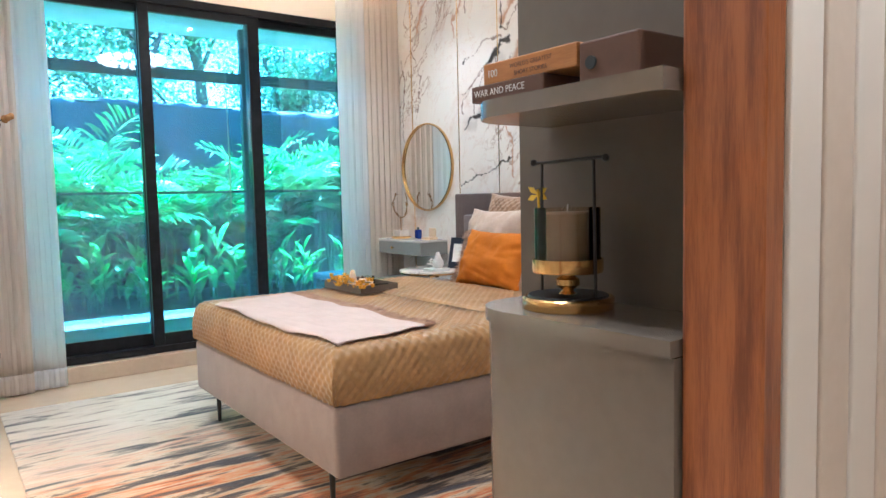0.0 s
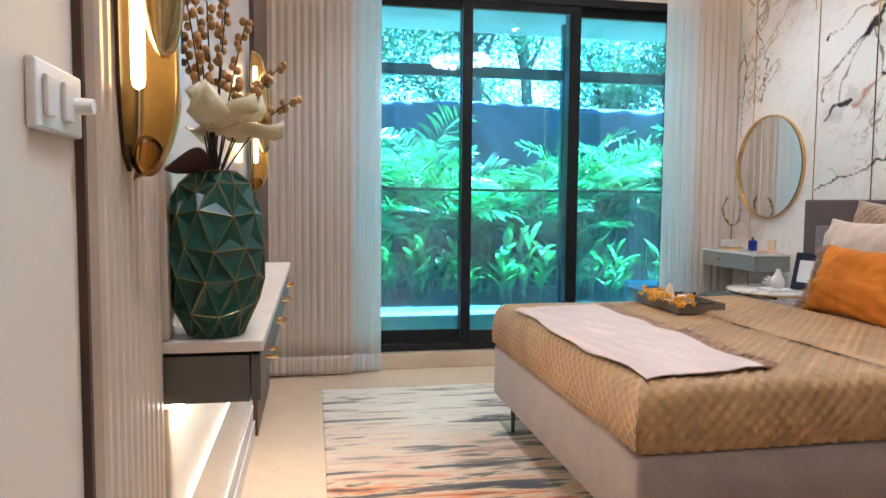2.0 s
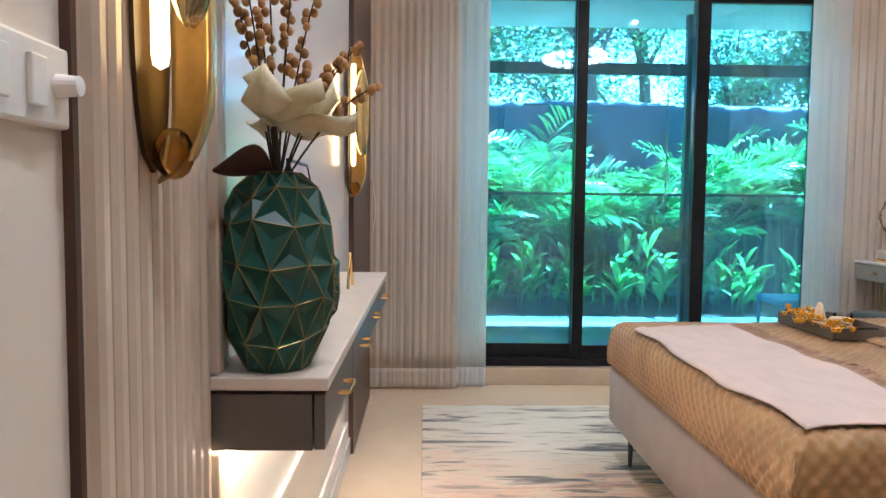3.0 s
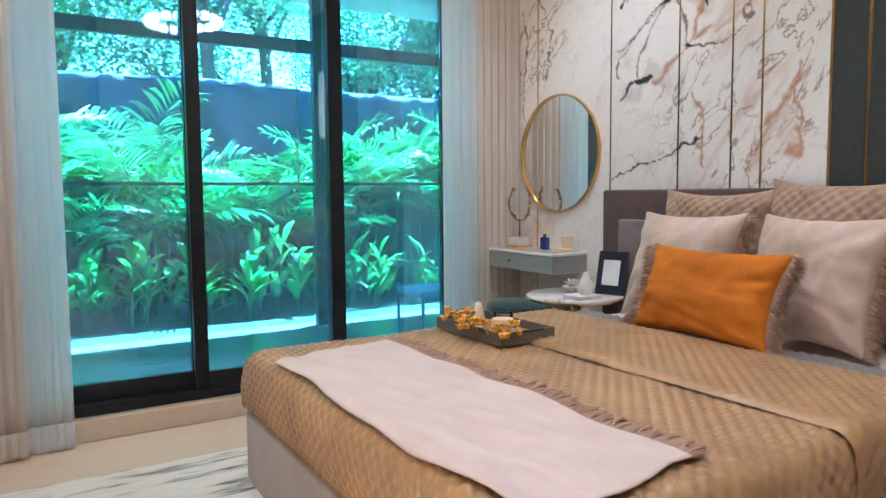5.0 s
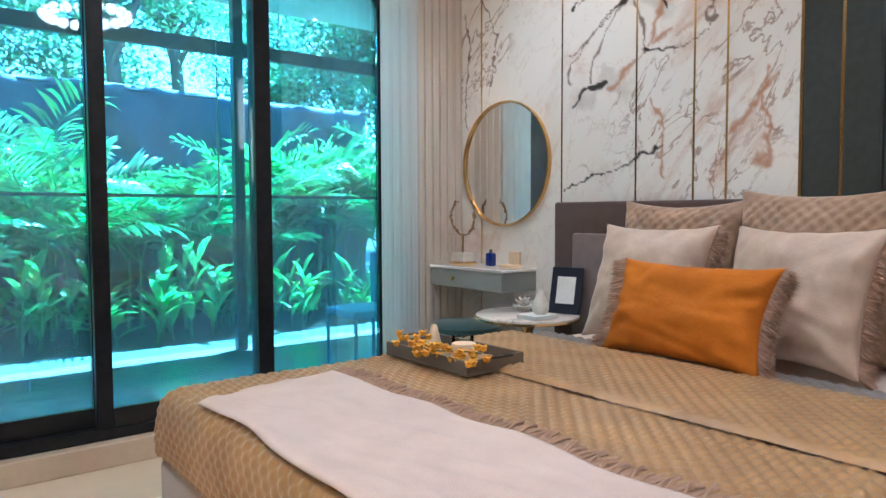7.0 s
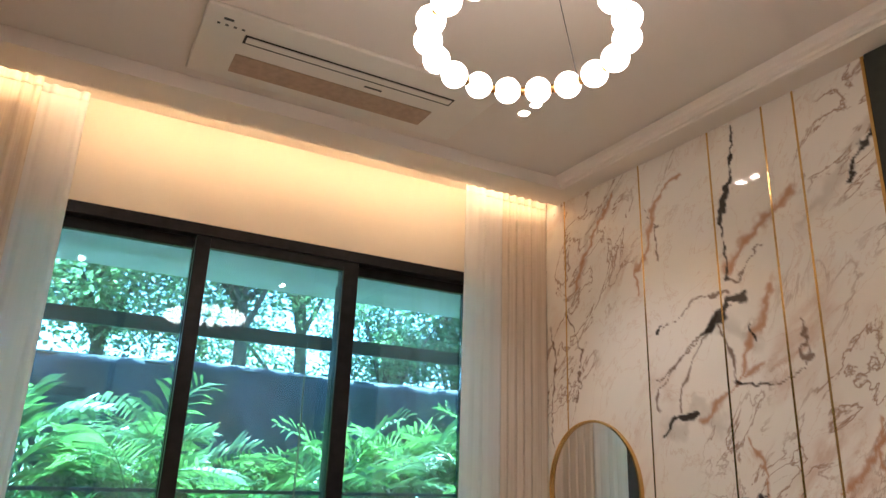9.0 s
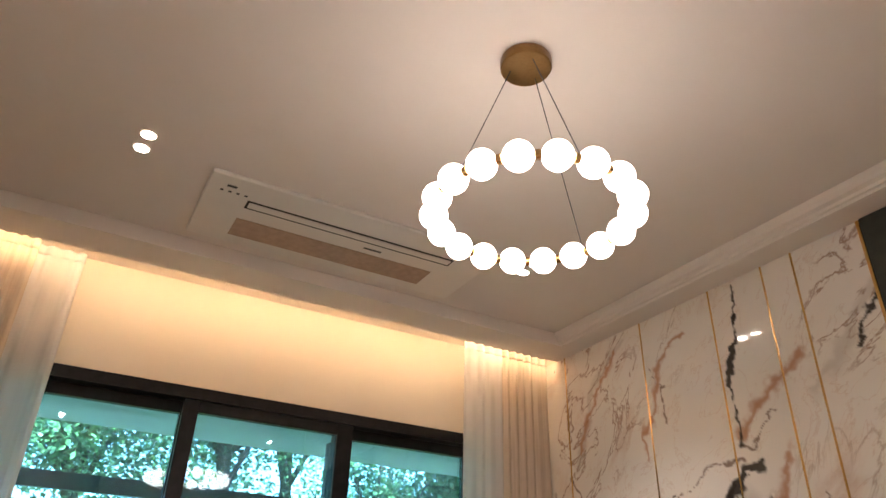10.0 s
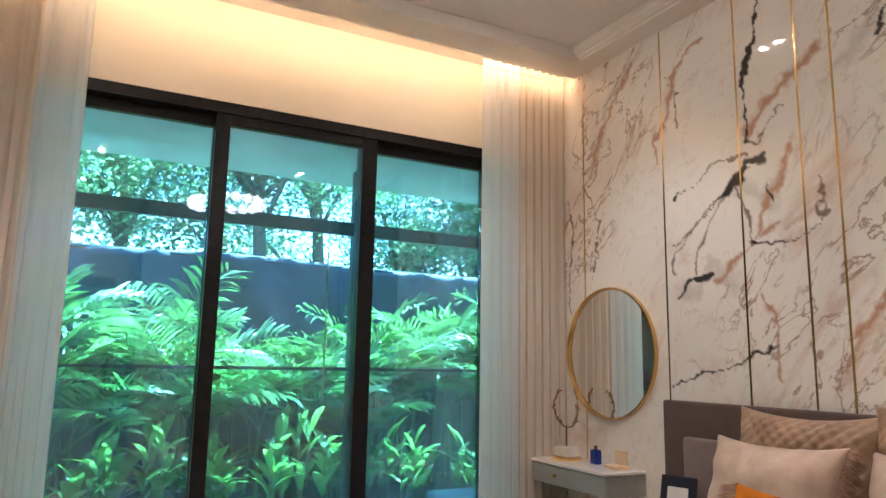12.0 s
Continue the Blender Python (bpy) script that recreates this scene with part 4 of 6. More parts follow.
def tray():
    x0, x1, y0, y1, z = 0.605, 0.86, 4.045, 4.51, 0.688
    t = thing("serving_tray", ((x0 + x1) / 2, (y0 + y1) / 2, z), "grey-brown wooden serving tray on the bedspread", "tray")
    part("base", box(x0, x1, y0, y1, z, z + 0.008), M_TRAY, t)
    part("side", box(x0, x0 + 0.01, y0, y1, z + 0.008, z + 0.05, 0.002), M_TRAY, t)
    part("side", box(x1 - 0.01, x1, y0, y1, z + 0.008, z + 0.05, 0.002), M_TRAY, t)
    part("end", box(x0 + 0.01, x1 - 0.01, y0, y0 + 0.01, z + 0.008, z + 0.05, 0.002), M_TRAY, t)
    part("end", box(x0 + 0.01, x1 - 0.01, y1 - 0.01, y1, z + 0.008, z + 0.05, 0.002), M_TRAY, t)
    part("handle", tube([(0.70, y1, z + 0.05), (0.70, y1 + 0.035, z + 0.056), (0.77, y1 + 0.035, z + 0.056), (0.77, y1, z + 0.05)], 0.005), M_BLACKIRON, t, "black metal handle")
    part("handle", tube([(0.70, y0, z + 0.05), (0.70, y0 - 0.035, z + 0.056), (0.77, y0 - 0.035, z + 0.056), (0.77, y0, z + 0.05)], 0.005), M_BLACKIRON, t, "black metal handle")
    b = z + 0.0085
    c = thing("cone_candle", (0.76, 4.42, b), "small cream cone candle on the tray", "candle")
    part("wax", lathe([(0, 0), (0.033, 0), (0.03, 0.02), (0.012, 0.095), (0.006, 0.1), (0, 0.1)], (0.76, 4.42, b), 20), M_WAX, c, smooth=True)
    j = thing("candle_jar", (0.80, 4.30, b), "round glass jar with cream candle", "candle")
    part("glass", lathe([(0.0, 0), (0.04, 0), (0.043, 0.065), (0.040, 0.065), (0.037, 0.004), (0, 0.004)], (0.80, 4.30, b), 24), M_CLEAR, j, smooth=True)
    part("wax", lathe([(0, 0.005), (0.035, 0.005), (0.035, 0.035), (0, 0.035)], (0.80, 4.30, b), 24), M_WAX, j)
    j = thing("candle_jar", (0.74, 4.22, b), "round glass jar with amber candle", "candle")
    part("wax", lathe([(0, 0), (0.042, 0), (0.046, 0.012), (0.046, 0.052), (0.042, 0.06), (0, 0.06)], (0.74, 4.22, b), 24), M_WAX, j, smooth=True)
    fl = thing("yellow_flowers", (0.63, 4.25, z + 0.05), "sprig of small yellow blossoms lying over the tray", "flowers")
    rnd = random.Random(11)
    stem = [(0.64 + 0.05 * math.sin(k), 4.47 - 0.05 * k, z + 0.062) for k in range(9)]
    part("stem", tube(stem, 0.0025, 6), M_STEM, fl)
    for k in range(44):
        y = 4.46 - 0.46 * k / 44 + rnd.uniform(-0.012, 0.012)
        x = 0.632 + 0.05 * math.sin((4.47 - y) / 0.05) * 0.6 + rnd.uniform(-0.06, 0.03)
        zz = z + 0.062 + rnd.uniform(-0.03, 0.02)
        f = bmesh.new()
        for a in range(5):
            an = a * 2 * math.pi / 5 + k
            d = Vector((math.cos(an), math.sin(an), 0.25))
            p = Vector((x, y, zz))
            s = Vector((-d.y, d.x, 0))
            vs = [f.verts.new(p), f.verts.new(p + d * 0.012 + s * 0.009 + Vector((0, 0, 0.008))), f.verts.new(p + d * 0.019 + Vector((0, 0, 0.012))), f.verts.new(p + d * 0.012 - s * 0.009 + Vector((0, 0, 0.008)))]
            f.faces.new(vs)
        ball((x, y, zz + 0.004), 0.0115, 8, bm=f, squash=0.85)
        part("blossom", f, M_YELLOW, fl)


# ---- console side ----
def console():
    y0, y1, xf = 2.365, 4.20, -1.288
    t = thing("console", (XL, 3.2, 0.82), "wall-hung grey-brown drawer console with pale stone top", "console")
    part("top", box(XL, xf + 0.006, y0 - 0.004, y1, 0.925, 0.948, 0.003), M_CONTOP, t)
    part("body", box(XL, xf - 0.022, y0, y1, 0.82, 0.918), M_CONGREY, t)
    n = 4
    for k in range(n):
        a, b = y0 + (y1 - y0) * k / n, y0 + (y1 - y0) * (k + 1) / n
        d = part("drawer_front", box(xf - 0.019, xf, a + 0.002, b - 0.002, 0.82, 0.918, 0.002), M_CONGREY, t)
        c = (a + b) / 2
        part("handle", tube([(xf, c - 0.045, 0.872), (xf + 0.022, c - 0.045, 0.872), (xf + 0.024, c, 0.872), (xf + 0.022, c + 0.045, 0.872), (xf, c + 0.045, 0.872)], 0.0045), M_GOLD, d, "slim gold bar handle")
    s = solo("console_led_strip", box(XL + 0.035, XL + 0.055, y0 + 0.015, y1 - 0.02, 0.812, 0.8195), M_LED2, "warm LED strip under the console", "LED strip")
    # back wall treatment: white panelling with mouldings below and white gloss panel above
    p = thing("wall_panelling", (XL, 3.3, 0), "white wall panel with picture-frame mouldings", "panelling", kind="structure")
    part("panel", box(XL, XL + 0.012, 2.44, 4.57, 0, 3.2), M_WHITELAC, p)
    part("moulding", box(XL, XL + 0.030, 2.412, 2.438, 0.95, 3.2, 0.004), M_CONTOP, p)
    part("moulding", box(XL + 0.012, XL + 0.024, 2.60, 4.45, 0.18, 0.205, 0.004), M_WHITELAC, p)
    part("moulding", box(XL + 0.012, XL + 0.024, 2.60, 4.45, 0.48, 0.505, 0.004), M_WHITELAC, p)
    part("skirting", box(XL + 0.012, XL + 0.022, 2.44, 4.57, 0, 0.09, 0.003), M_WHITELAC, p)
    part("side_trim", box(XL, XL + 0.032, 2.37, 2.41, 0.95, 3.2, 0.004), M_FLUTE, p)
    part("side_trim", box(XL, XL + 0.03, 2.37, 2.41, 0, 0.81, 0.004), M_FLUTE, p)
    # fluted panel
    f = thing("fluted_panel", (XL, 2.15, 0), "champagne vertical fluted wall panel", "panel", kind="structure")
    part("backing", box(XL, XL + 0.008, 1.945, 2.362, 0, 3.2), M_FLUTE, f)
    k = 10
    for i in range(k):
        y = 1.955 + (2.352 - 1.955) * (i + 0.5) / k
        part("slat", extrude_profile([(XL + 0.008, y - 0.0165), (XL + 0.02, y - 0.014), (XL + 0.026, y - 0.007), (XL + 0.026, y + 0.007), (XL + 0.02, y + 0.014), (XL + 0.008, y + 0.0165)], "z", 0, 3.2), M_FLUTE, f)
    part("edge_trim", box(XL, XL + 0.012, 1.932, 1.944, 0, 3.2), M_DARKWOOD, f, "dark shadow trim")
    # switch plate
    w = thing("switch_plate", (XL, 1.845, 1.3), "white wall plate with rocker switches", "switch")
    part("plate", box(XL, XL + 0.012, 1.765, 1.928, 1.318, 1.40, 0.004), M_PLASTIC, w)
    for a in (1.80, 1.862):
        part("rocker", box(XL + 0.012, XL + 0.018, a - 0.014, a + 0.014, 1.335, 1.383, 0.002), M_PLASTIC, w)
    part("knob", lathe([(0, 0), (0.012, 0), (0.010, 0.022), (0, 0.022)], (0, 0, 0), 16, m=pose(XL + 0.012, 1.905, 1.36, 0, 90, 0)), M_PLASTIC, w)


def sconce(y, z0, z1, label):
    """A long trough of amber glass on a bronze back plate, a glowing tube in it, and a gold mirror leaf before it."""
    t = thing("wall_sconce", (XL + 0.026, y, z0), label, "wall lamp", "amber glass wall sconces")
    x, zm, h = XL + 0.0265, (z0 + z1) / 2, (z1 - z0) / 2

    def taper(b):
        return max(0.0, 1 - abs(b) ** 4) ** 0.5

    def plate(u, v):
        a, b = u * 2 - 1, v * 2 - 1
        return (x, y + 0.06 * a * taper(b), zm + 0.97 * h * b)
    part("back_plate", sheet(8, 30, plate, 0.006), M_BRONZE, t, "dark bronze back plate")

    def trough(u, v):
        a, b = math.radians(-15 + 105 * u), v * 2 - 1
        w = taper(b) * (1 + 0.05 * math.sin(b * 6))
        return (x + 0.008 + 0.075 * math.cos(a) * w, y + 0.062 * math.sin(a) * w, zm + h * b)
    part("glass_trough", sheet(18, 44, trough, 0.005), M_AMBERGOLD, t, "gilded amber glass with a rounded foot", smooth="all")
    part("foot", ball((x + 0.03, y, z0 + 0.035), 0.026, 16, squash=1.3), M_AMBERGLASS, t, smooth="all")
    part("tube", lathe([(0, 0), (0.009, 0.006), (0.011, 0.02), (0.011, h * 1.35), (0.009, h * 1.37), (0, h * 1.38)], (x + 0.026, y - 0.03, zm - 0.6 * h), 16), M_SCONCE, t, "warm glowing tube", smooth=True)

    def leaf(u, v):
        a, b = u * 2 - 1, v * 2 - 1
        w = 0.034 * max(0.0, 1 - abs(b) ** 2.6) ** 0.5
        return (x + 0.068 + 0.9 * a * w, y - 0.04 - 0.02 * (1 - a * a), zm + 0.12 * h + b * 0.57 * h)
    part("front_leaf", sheet(14, 30, leaf, 0.005), M_WARMMIRROR, t, "bulging gold mirror leaf", smooth="all")


def faceted_vase(at, r, h, label, seed, line=True):
    t = thing("vase", at, label, "vase", "faceted vases on the console")
    rnd = random.Random(seed)
    prof = [(0.56, 0.0), (0.86, 0.17), (0.98, 0.36), (1.0, 0.55), (0.95, 0.74), (0.74, 0.9), (0.42, 1.0)]
    b = bmesh.new()
    n = 11
    rings = []
    for i, (rr, zz) in enumerate(prof):
        ring = []
        for k in range(n):
            a = 2 * math.pi * (k + (0.5 if i % 2 else 0)) / n + rnd.uniform(-0.08, 0.08)
            q = r * rr * rnd.uniform(0.97, 1.03)
            ring.append(b.verts.new((at[0] + q * math.cos(a), at[1] + q * math.sin(a), at[2] + h * zz + (rnd.uniform(-0.012, 0.012) if 0 < i < 6 else 0))))
        rings.append(ring)
    for i in range(len(rings) - 1):
        p, q = rings[i], rings[i + 1]
        for k in range(n):
            k2 = (k + 1) % n
            if i % 2 == 0:
                b.faces.new((p[k], p[k2], q[k])), b.faces.new((p[k2], q[k2], q[k]))
            else:
                b.faces.new((p[k], q[k2], q[k])), b.faces.new((p[k], p[k2], q[k2]))
    b.faces.new(rings[0][::-1])
    # every facet is a shallow dimple with its own centre
    for f in [f for f in b.faces if len(f.verts) == 3]:
        bmesh.ops.poke(b, faces=[f], offset=0.0)
    b.verts.ensure_lookup_table()
    for v in b.verts:
        if len(v.link_edges) == 3 and v.co.z > at[2] + 0.01:
            o = (v.co - Vector((at[0], at[1], v.co.z)))
            v.co -= o.normalized() * r * 0.10
    edges = [tuple(e.verts[k].co.copy() for k in (0, 1)) for e in b.edges if not any(len(v.link_edges) == 3 for v in e.verts)]
    body = part("body", b, M_VASE, t)
    g = bmesh.new()
    for a, c in edges:
        if a.z > at[2] + 0.004 or c.z > at[2] + 0.004:
            tube([a, c], 0.001, 4, bm=g)
    part("gilt_line_net", g, M_VASELINE, t, "worn gold ridge lines")
    return t


# ---- shelf unit by the door ----
def rounded(x0, x1, y0, y1, z0, z1, r):
    """A slab whose corner at (x0, y1) is rounded."""
    pts = [(x1, y1), (x1, y0), (x0, y0)]
    pts += [(x0 + r - r * math.cos(a), y1 - r + r * math.sin(a)) for a in np.linspace(0, math.pi / 2, 10)]
    return extrude_profile(pts, "z", z0, z1)


def lettering(words, size, m, material, parent, label):
    """Printed words as thin raised letters in the built-in font, at the pose m."""
    cu = bpy.data.curves.new("lettering", "FONT")
    cu.body, cu.size, cu.extrude, cu.align_x = words, size, 0.0003, "CENTER"
    tmp = bpy.data.objects.new("lettering", cu)
    me = bpy.data.meshes.new_from_object(tmp)
    bpy.data.objects.remove(tmp)
    me.name = "lettering"
    root = parent.parent or parent
    me.transform(Matrix.Translation(-root.matrix_basis.translation) @ m)
    me.materials.clear()
    me.materials.append(material)
    ob = new("lettering", me)
    ob.parent = parent
    return tagged(ob, label)


def shelf_unit():
    t = thing("shelf_unit", (-0.25, 1.5, 0), "greige lacquered shelf unit with rounded end", "shelf unit")
    y0, y1 = YD1 + 0.014, 1.775
    part("cabinet", rounded(-0.395, -0.135, y0, y1, 0, 0.965, 0.13), M_GREYLAC, t, smooth=True)
    part("counter", rounded(-0.405, -0.135, y0, y1 + 0.004, 0.967, 0.996, 0.135), M_GREYLAC, t, smooth=True)
    part("back_panel", box(-0.134, -0.1, y0, 1.868, 0, 3.2), M_TAUPE, t)
    part("shelf", rounded(-0.425, -0.135, y0, y1 - 0.02, 1.408, 1.445, 0.13), M_GREYLAC, t, smooth=True)
    # books on the shelf
    b = thing("book", (-0.33, 1.6, 1.445), "brown hardback book lying flat on the shelf", "book", "books on the shelf")
    part("cover", box(-0.41, -0.2, 1.50, 1.72, 1.4455, 1.48, 0.003), M_BROWNBOOK, b)
    lettering("WAR AND PEACE", 0.02, pose(-0.4105, 1.63, 1.456, 90, 0, -90), M_PAPER, b, "pale printed title")
    b = thing("book", (-0.32, 1.55, 1.48), "amber printed book lying on another book", "book", "books on the shelf")
    part("cover", box(-0.40, -0.2, 1.42, 1.69, 1.4805, 1.525, 0.003), M_ORANGEBOOK, b)
    lettering("WORLD'S GREATEST", 0.013, pose(-0.4005, 1.545, 1.505, 90, 0, -90), M_BROWNBOOK, b, "dark printed title")
    lettering("SHORT STORIES", 0.013, pose(-0.4005, 1.545, 1.489, 90, 0, -90), M_BROWNBOOK, b, "dark printed title")
    lettering("100", 0.022, pose(-0.4005, 1.66, 1.495, 90, 0, -90), M_PAPER, b, "pale printed number")
    b = thing("box", (-0.3, 1.36, 1.4455), "dark lidded box on the shelf", "box")
    part("body", box(-0.4, -0.18, 1.28, 1.415, 1.4455, 1.52, 0.004), M_BROWNBOOK, b)
    part("clasp", lathe([(0, 0), (0.012, 0), (0.012, 0.004), (0, 0.004)], n=16, m=pose(-0.4, 1.385, 1.48, 0, -90, 0)), M_GREYMETAL, b)
    fl = thing("dried_flowers", (-0.3, 1.22, 1.75), "pale dried flower heads hanging over the shelf", "flowers")
    rnd = random.Random(3)
    for k in range(16):
        part("flower_head", ball((-0.33 + rnd.uniform(-0.05, 0.05), 1.30 + rnd.uniform(-0.05, 0.05), 1.72 + rnd.uniform(-0.04, 0.06)), rnd.uniform(0.012, 0.022), 8), M_PETAL, fl)
    part("stem", tube([(-0.33, 1.30, 1.72), (-0.3, 1.26, 1.60), (-0.28, 1.24, 1.4455)], 0.003), M_TWIG, fl)
    # candle lantern
    x, y, z = -0.262, 1.58, 0.9965
    c = thing("candle_lantern", (x, y, z), "gold and black candle holder with smoked glass cylinder", "candle holder")
    part("base", lathe([(0, 0), (0.098, 0), (0.1, 0.004), (0.1, 0.022), (0.096, 0.026), (0, 0.026)], (x, y, z), 40), M_GOLD, c, smooth=True)
    part("base_plate", lathe([(0, 0.026), (0.088, 0.026), (0.086, 0.03), (0, 0.03)], (x, y, z), 40), M_BLACKIRON, c)
    part("stem", lathe([(0, 0.03), (0.02, 0.03), (0.012, 0.038), (0.026, 0.05), (0.026, 0.062), (0.012, 0.072), (0.018, 0.078), (0, 0.078)], (x, y, z), 24), M_GOLD, c, smooth=True)
    part("cup", lathe([(0, 0.078), (0.075, 0.078), (0.077, 0.082), (0.077, 0.108), (0.074, 0.108), (0.072, 0.084), (0, 0.084)], (x, y, z), 40), M_GOLD, c, smooth=True)
    g = part("glass", lathe([(0.0715, 0.085), (0.0715, 0.218), (0.069, 0.218), (0.069, 0.085)], (x, y, z), 40), M_SMOKED, c, smooth=True)
    part("candle", lathe([(0, 0.085), (0.05, 0.085), (0.05, 0.205), (0.046, 0.209), (0, 0.207)], (x, y, z), 32), M_CANDLE, c, smooth=True)
    part("wick", tube([(x, y, z + 0.205), (x + 0.002, y, z + 0.225)], 0.0015, 6), M_PAPER, c)
    for s in (-1, 1):
        part("post", tube([(x + 0.0, y + s * 0.08, z + 0.03), (x, y + s * 0.076, z + 0.318)], 0.0035), M_BLACKIRON, c)
    part("crossbar", tube([(x, y - 0.105, z + 0.322), (x, y + 0.1, z + 0.318)], 0.0038), M_BLACKIRON, c)
    for s in (-0.108, 0.103):
        part("knob", ball((x, y + s, z + 0.32), 0.008, 12), M_BLACKIRON, c)
    d = bmesh.new()
    cx, cy, cz = x, y + 0.09, z + 0.248
    for an, ln in ((0.5, 0.036), (-0.35, 0.036), (math.pi - 0.5, 0.03), (math.pi + 0.35, 0.03)):
        dv = Vector((0, math.cos(an), math.sin(an)))
        nv = Vector((0, -dv.z, dv.y))
        vs = [Vector((cx, cy, cz)), Vector((cx, cy, cz)) + dv * ln * 0.6 + nv * 0.007, Vector((cx, cy, cz)) + dv * ln, Vector((cx, cy, cz)) + dv * ln * 0.6 - nv * 0.007]
        lo, hi = [d.verts.new(v) for v in vs], [d.verts.new(v + Vector((0.002, 0, 0))) for v in vs]
        d.faces.new(lo), d.faces.new(hi[::-1])
        for i in range(4):
            d.faces.new((lo[i], lo[(i + 1) % 4], hi[(i + 1) % 4], hi[i]))
    tube([(cx, cy, cz + 0.012), (cx, cy - 0.004, cz - 0.05)], 0.003, 6, bm=d)
    part("dragonfly", d, mat("yellow_enamel", (0.85, 0.58, 0.02), 0.35, scale=10), c, "yellow enamel dragonfly ornament")


# ---- dressing corner ----
def mirror():
    y, z, r = 5.405, 1.502, 0.37
    t = thing("wall_mirror", (XR - 0.02, y, z), "large round wall mirror in a thin gold frame", "mirror")
    m = pose(XR - 0.0135, y, z, 0, -90, 0)
    part("frame", lathe([(r - 0.012, 0), (r, 0), (r + 0.003, 0.012), (r, 0.026), (r - 0.008, 0.028), (r - 0.012, 0.02), (r - 0.012, 0)], n=72, m=m), M_GOLD, t, smooth=True)
    part("glass", lathe([(0, 0.002), (r - 0.012, 0.002), (r - 0.012, 0.01), (0, 0.01)], n=72, m=m), M_MIRROR, t)


def desk():
    x0, x1, y0, y1 = 1.785, XR - 0.0135, 5.15, 5.955
    t = thing("dressing_table", (1.9, 5.5, 0.77), "wall-hung sage-grey dressing table with a drawer", "dressing table")
    part("top", box(x0 - 0.004, x1, y0 - 0.004, y1, 0.878, 0.895, 0.003), M_WHITELAC, t)
    part("body", box(x0 + 0.018, x1, y0, y1, 0.772, 0.877), M_DESK, t)
    d = part("drawer_front", box(x0, x0 + 0.017, y0, y1, 0.772, 0.874, 0.002), M_DESK, t)
    part("knob", lathe([(0, 0), (0.006, 0), (0.006, 0.012), (0.012, 0.016), (0.012, 0.022), (0, 0.024)], n=16, m=pose(x0, 5.56, 0.825, 0, -90, 0)), M_GOLD, d)
    x, y, z = 1.92, 5.64, 0.8955
    w = thing("wreath_stand", (x, y, z), "open gold laurel wreath on a stem in a white marble block", "ornament")
    part("saucer", lathe([(0, 0), (0.082, 0), (0.086, 0.006), (0.086, 0.014), (0.08, 0.018), (0, 0.016)], (x, y, z), 32), M_GOLD, w, smooth=True)
    part("block", box(x - 0.045, x + 0.045, y - 0.055, y + 0.055, z + 0.0185, z + 0.072, 0.004), M_WHITEPOT, w)
    part("stem", tube([(x, y, z + 0.07), (x, y, z + 0.19)], 0.005), M_GOLD, w)
    rnd = random.Random(8)
    for s in (-1, 1):
        arc = [(x + 0.006 * math.sin(3 * a), y + s * 0.112 * math.sin(a), z + 0.295 - 0.115 * math.cos(a)) for a in np.linspace(0, 2.55, 26)]
        part("branch", tube(arc, 0.0045, 6, r2=0.002), M_BRASS, w)
        lf = bmesh.new()
        for i, p in enumerate(arc[4:-1]):
            t0 = (Vector(arc[i + 5]) - Vector(p)).normalized()
            for side in (-1, 1):
                d = (t0 + side * 0.7 * t0.cross(Vector((1, 0, 0))) + Vector((rnd.uniform(-0.5, 0.5), 0, 0))).normalized() * 0.024
                q, e = Vector(p), Vector((rnd.uniform(0.3, 1), rnd.uniform(-1, 1), rnd.uniform(-1, 1))).normalized() * 0.006
                lf.faces.new([lf.verts.new(q), lf.verts.new(q + d * 0.5 + e), lf.verts.new(q + d), lf.verts.new(q + d * 0.5 - e)])
        part("leaves", lf, M_BRASS, w, "small brass laurel leaves", kind="stuff")
    b = thing("perfume_bottle", (1.95, 5.42, 0.895), "cobalt blue glass perfume bottle", "bottle")
    part("body", box(1.93, 1.975, 5.395, 5.45, 0.8955, 0.975, 0.01, 3), M_BLUEGLASS, b, smooth=True)
    part("cap", lathe([(0, 0), (0.010, 0), (0.010, 0.02), (0, 0.02)], (1.9525, 5.4225, 0.9755), 16), M_GREYMETAL, b)
    k = thing("card_holder", (1.95, 5.24, 0.895), "blush card holder standing on the dressing table", "stationery")
    part("base", box(1.90, 1.99, 5.19, 5.30, 0.8955, 0.915, 0.003), M_WAX, k)
    part("card", box(1.97, 1.982, 5.20, 5.29, 0.9155, 0.99, 0.003), M_WAX, k)
    s = thing("pouf_stool", (1.78, 5.45, 0), "round dark teal velvet stool under the dressing table", "stool")
    part("seat", lathe([(0, 0.58), (0.17, 0.58), (0.205, 0.56), (0.21, 0.52), (0.205, 0.44), (0.17, 0.4), (0, 0.4)][::-1], (1.77, 5.45, 0), 36), M_TEAL, s, smooth=True)
    part("base", lathe([(0, 0), (0.14, 0), (0.13, 0.4), (0, 0.4)], (1.77, 5.45, 0), 36), M_BLACKIRON, s)


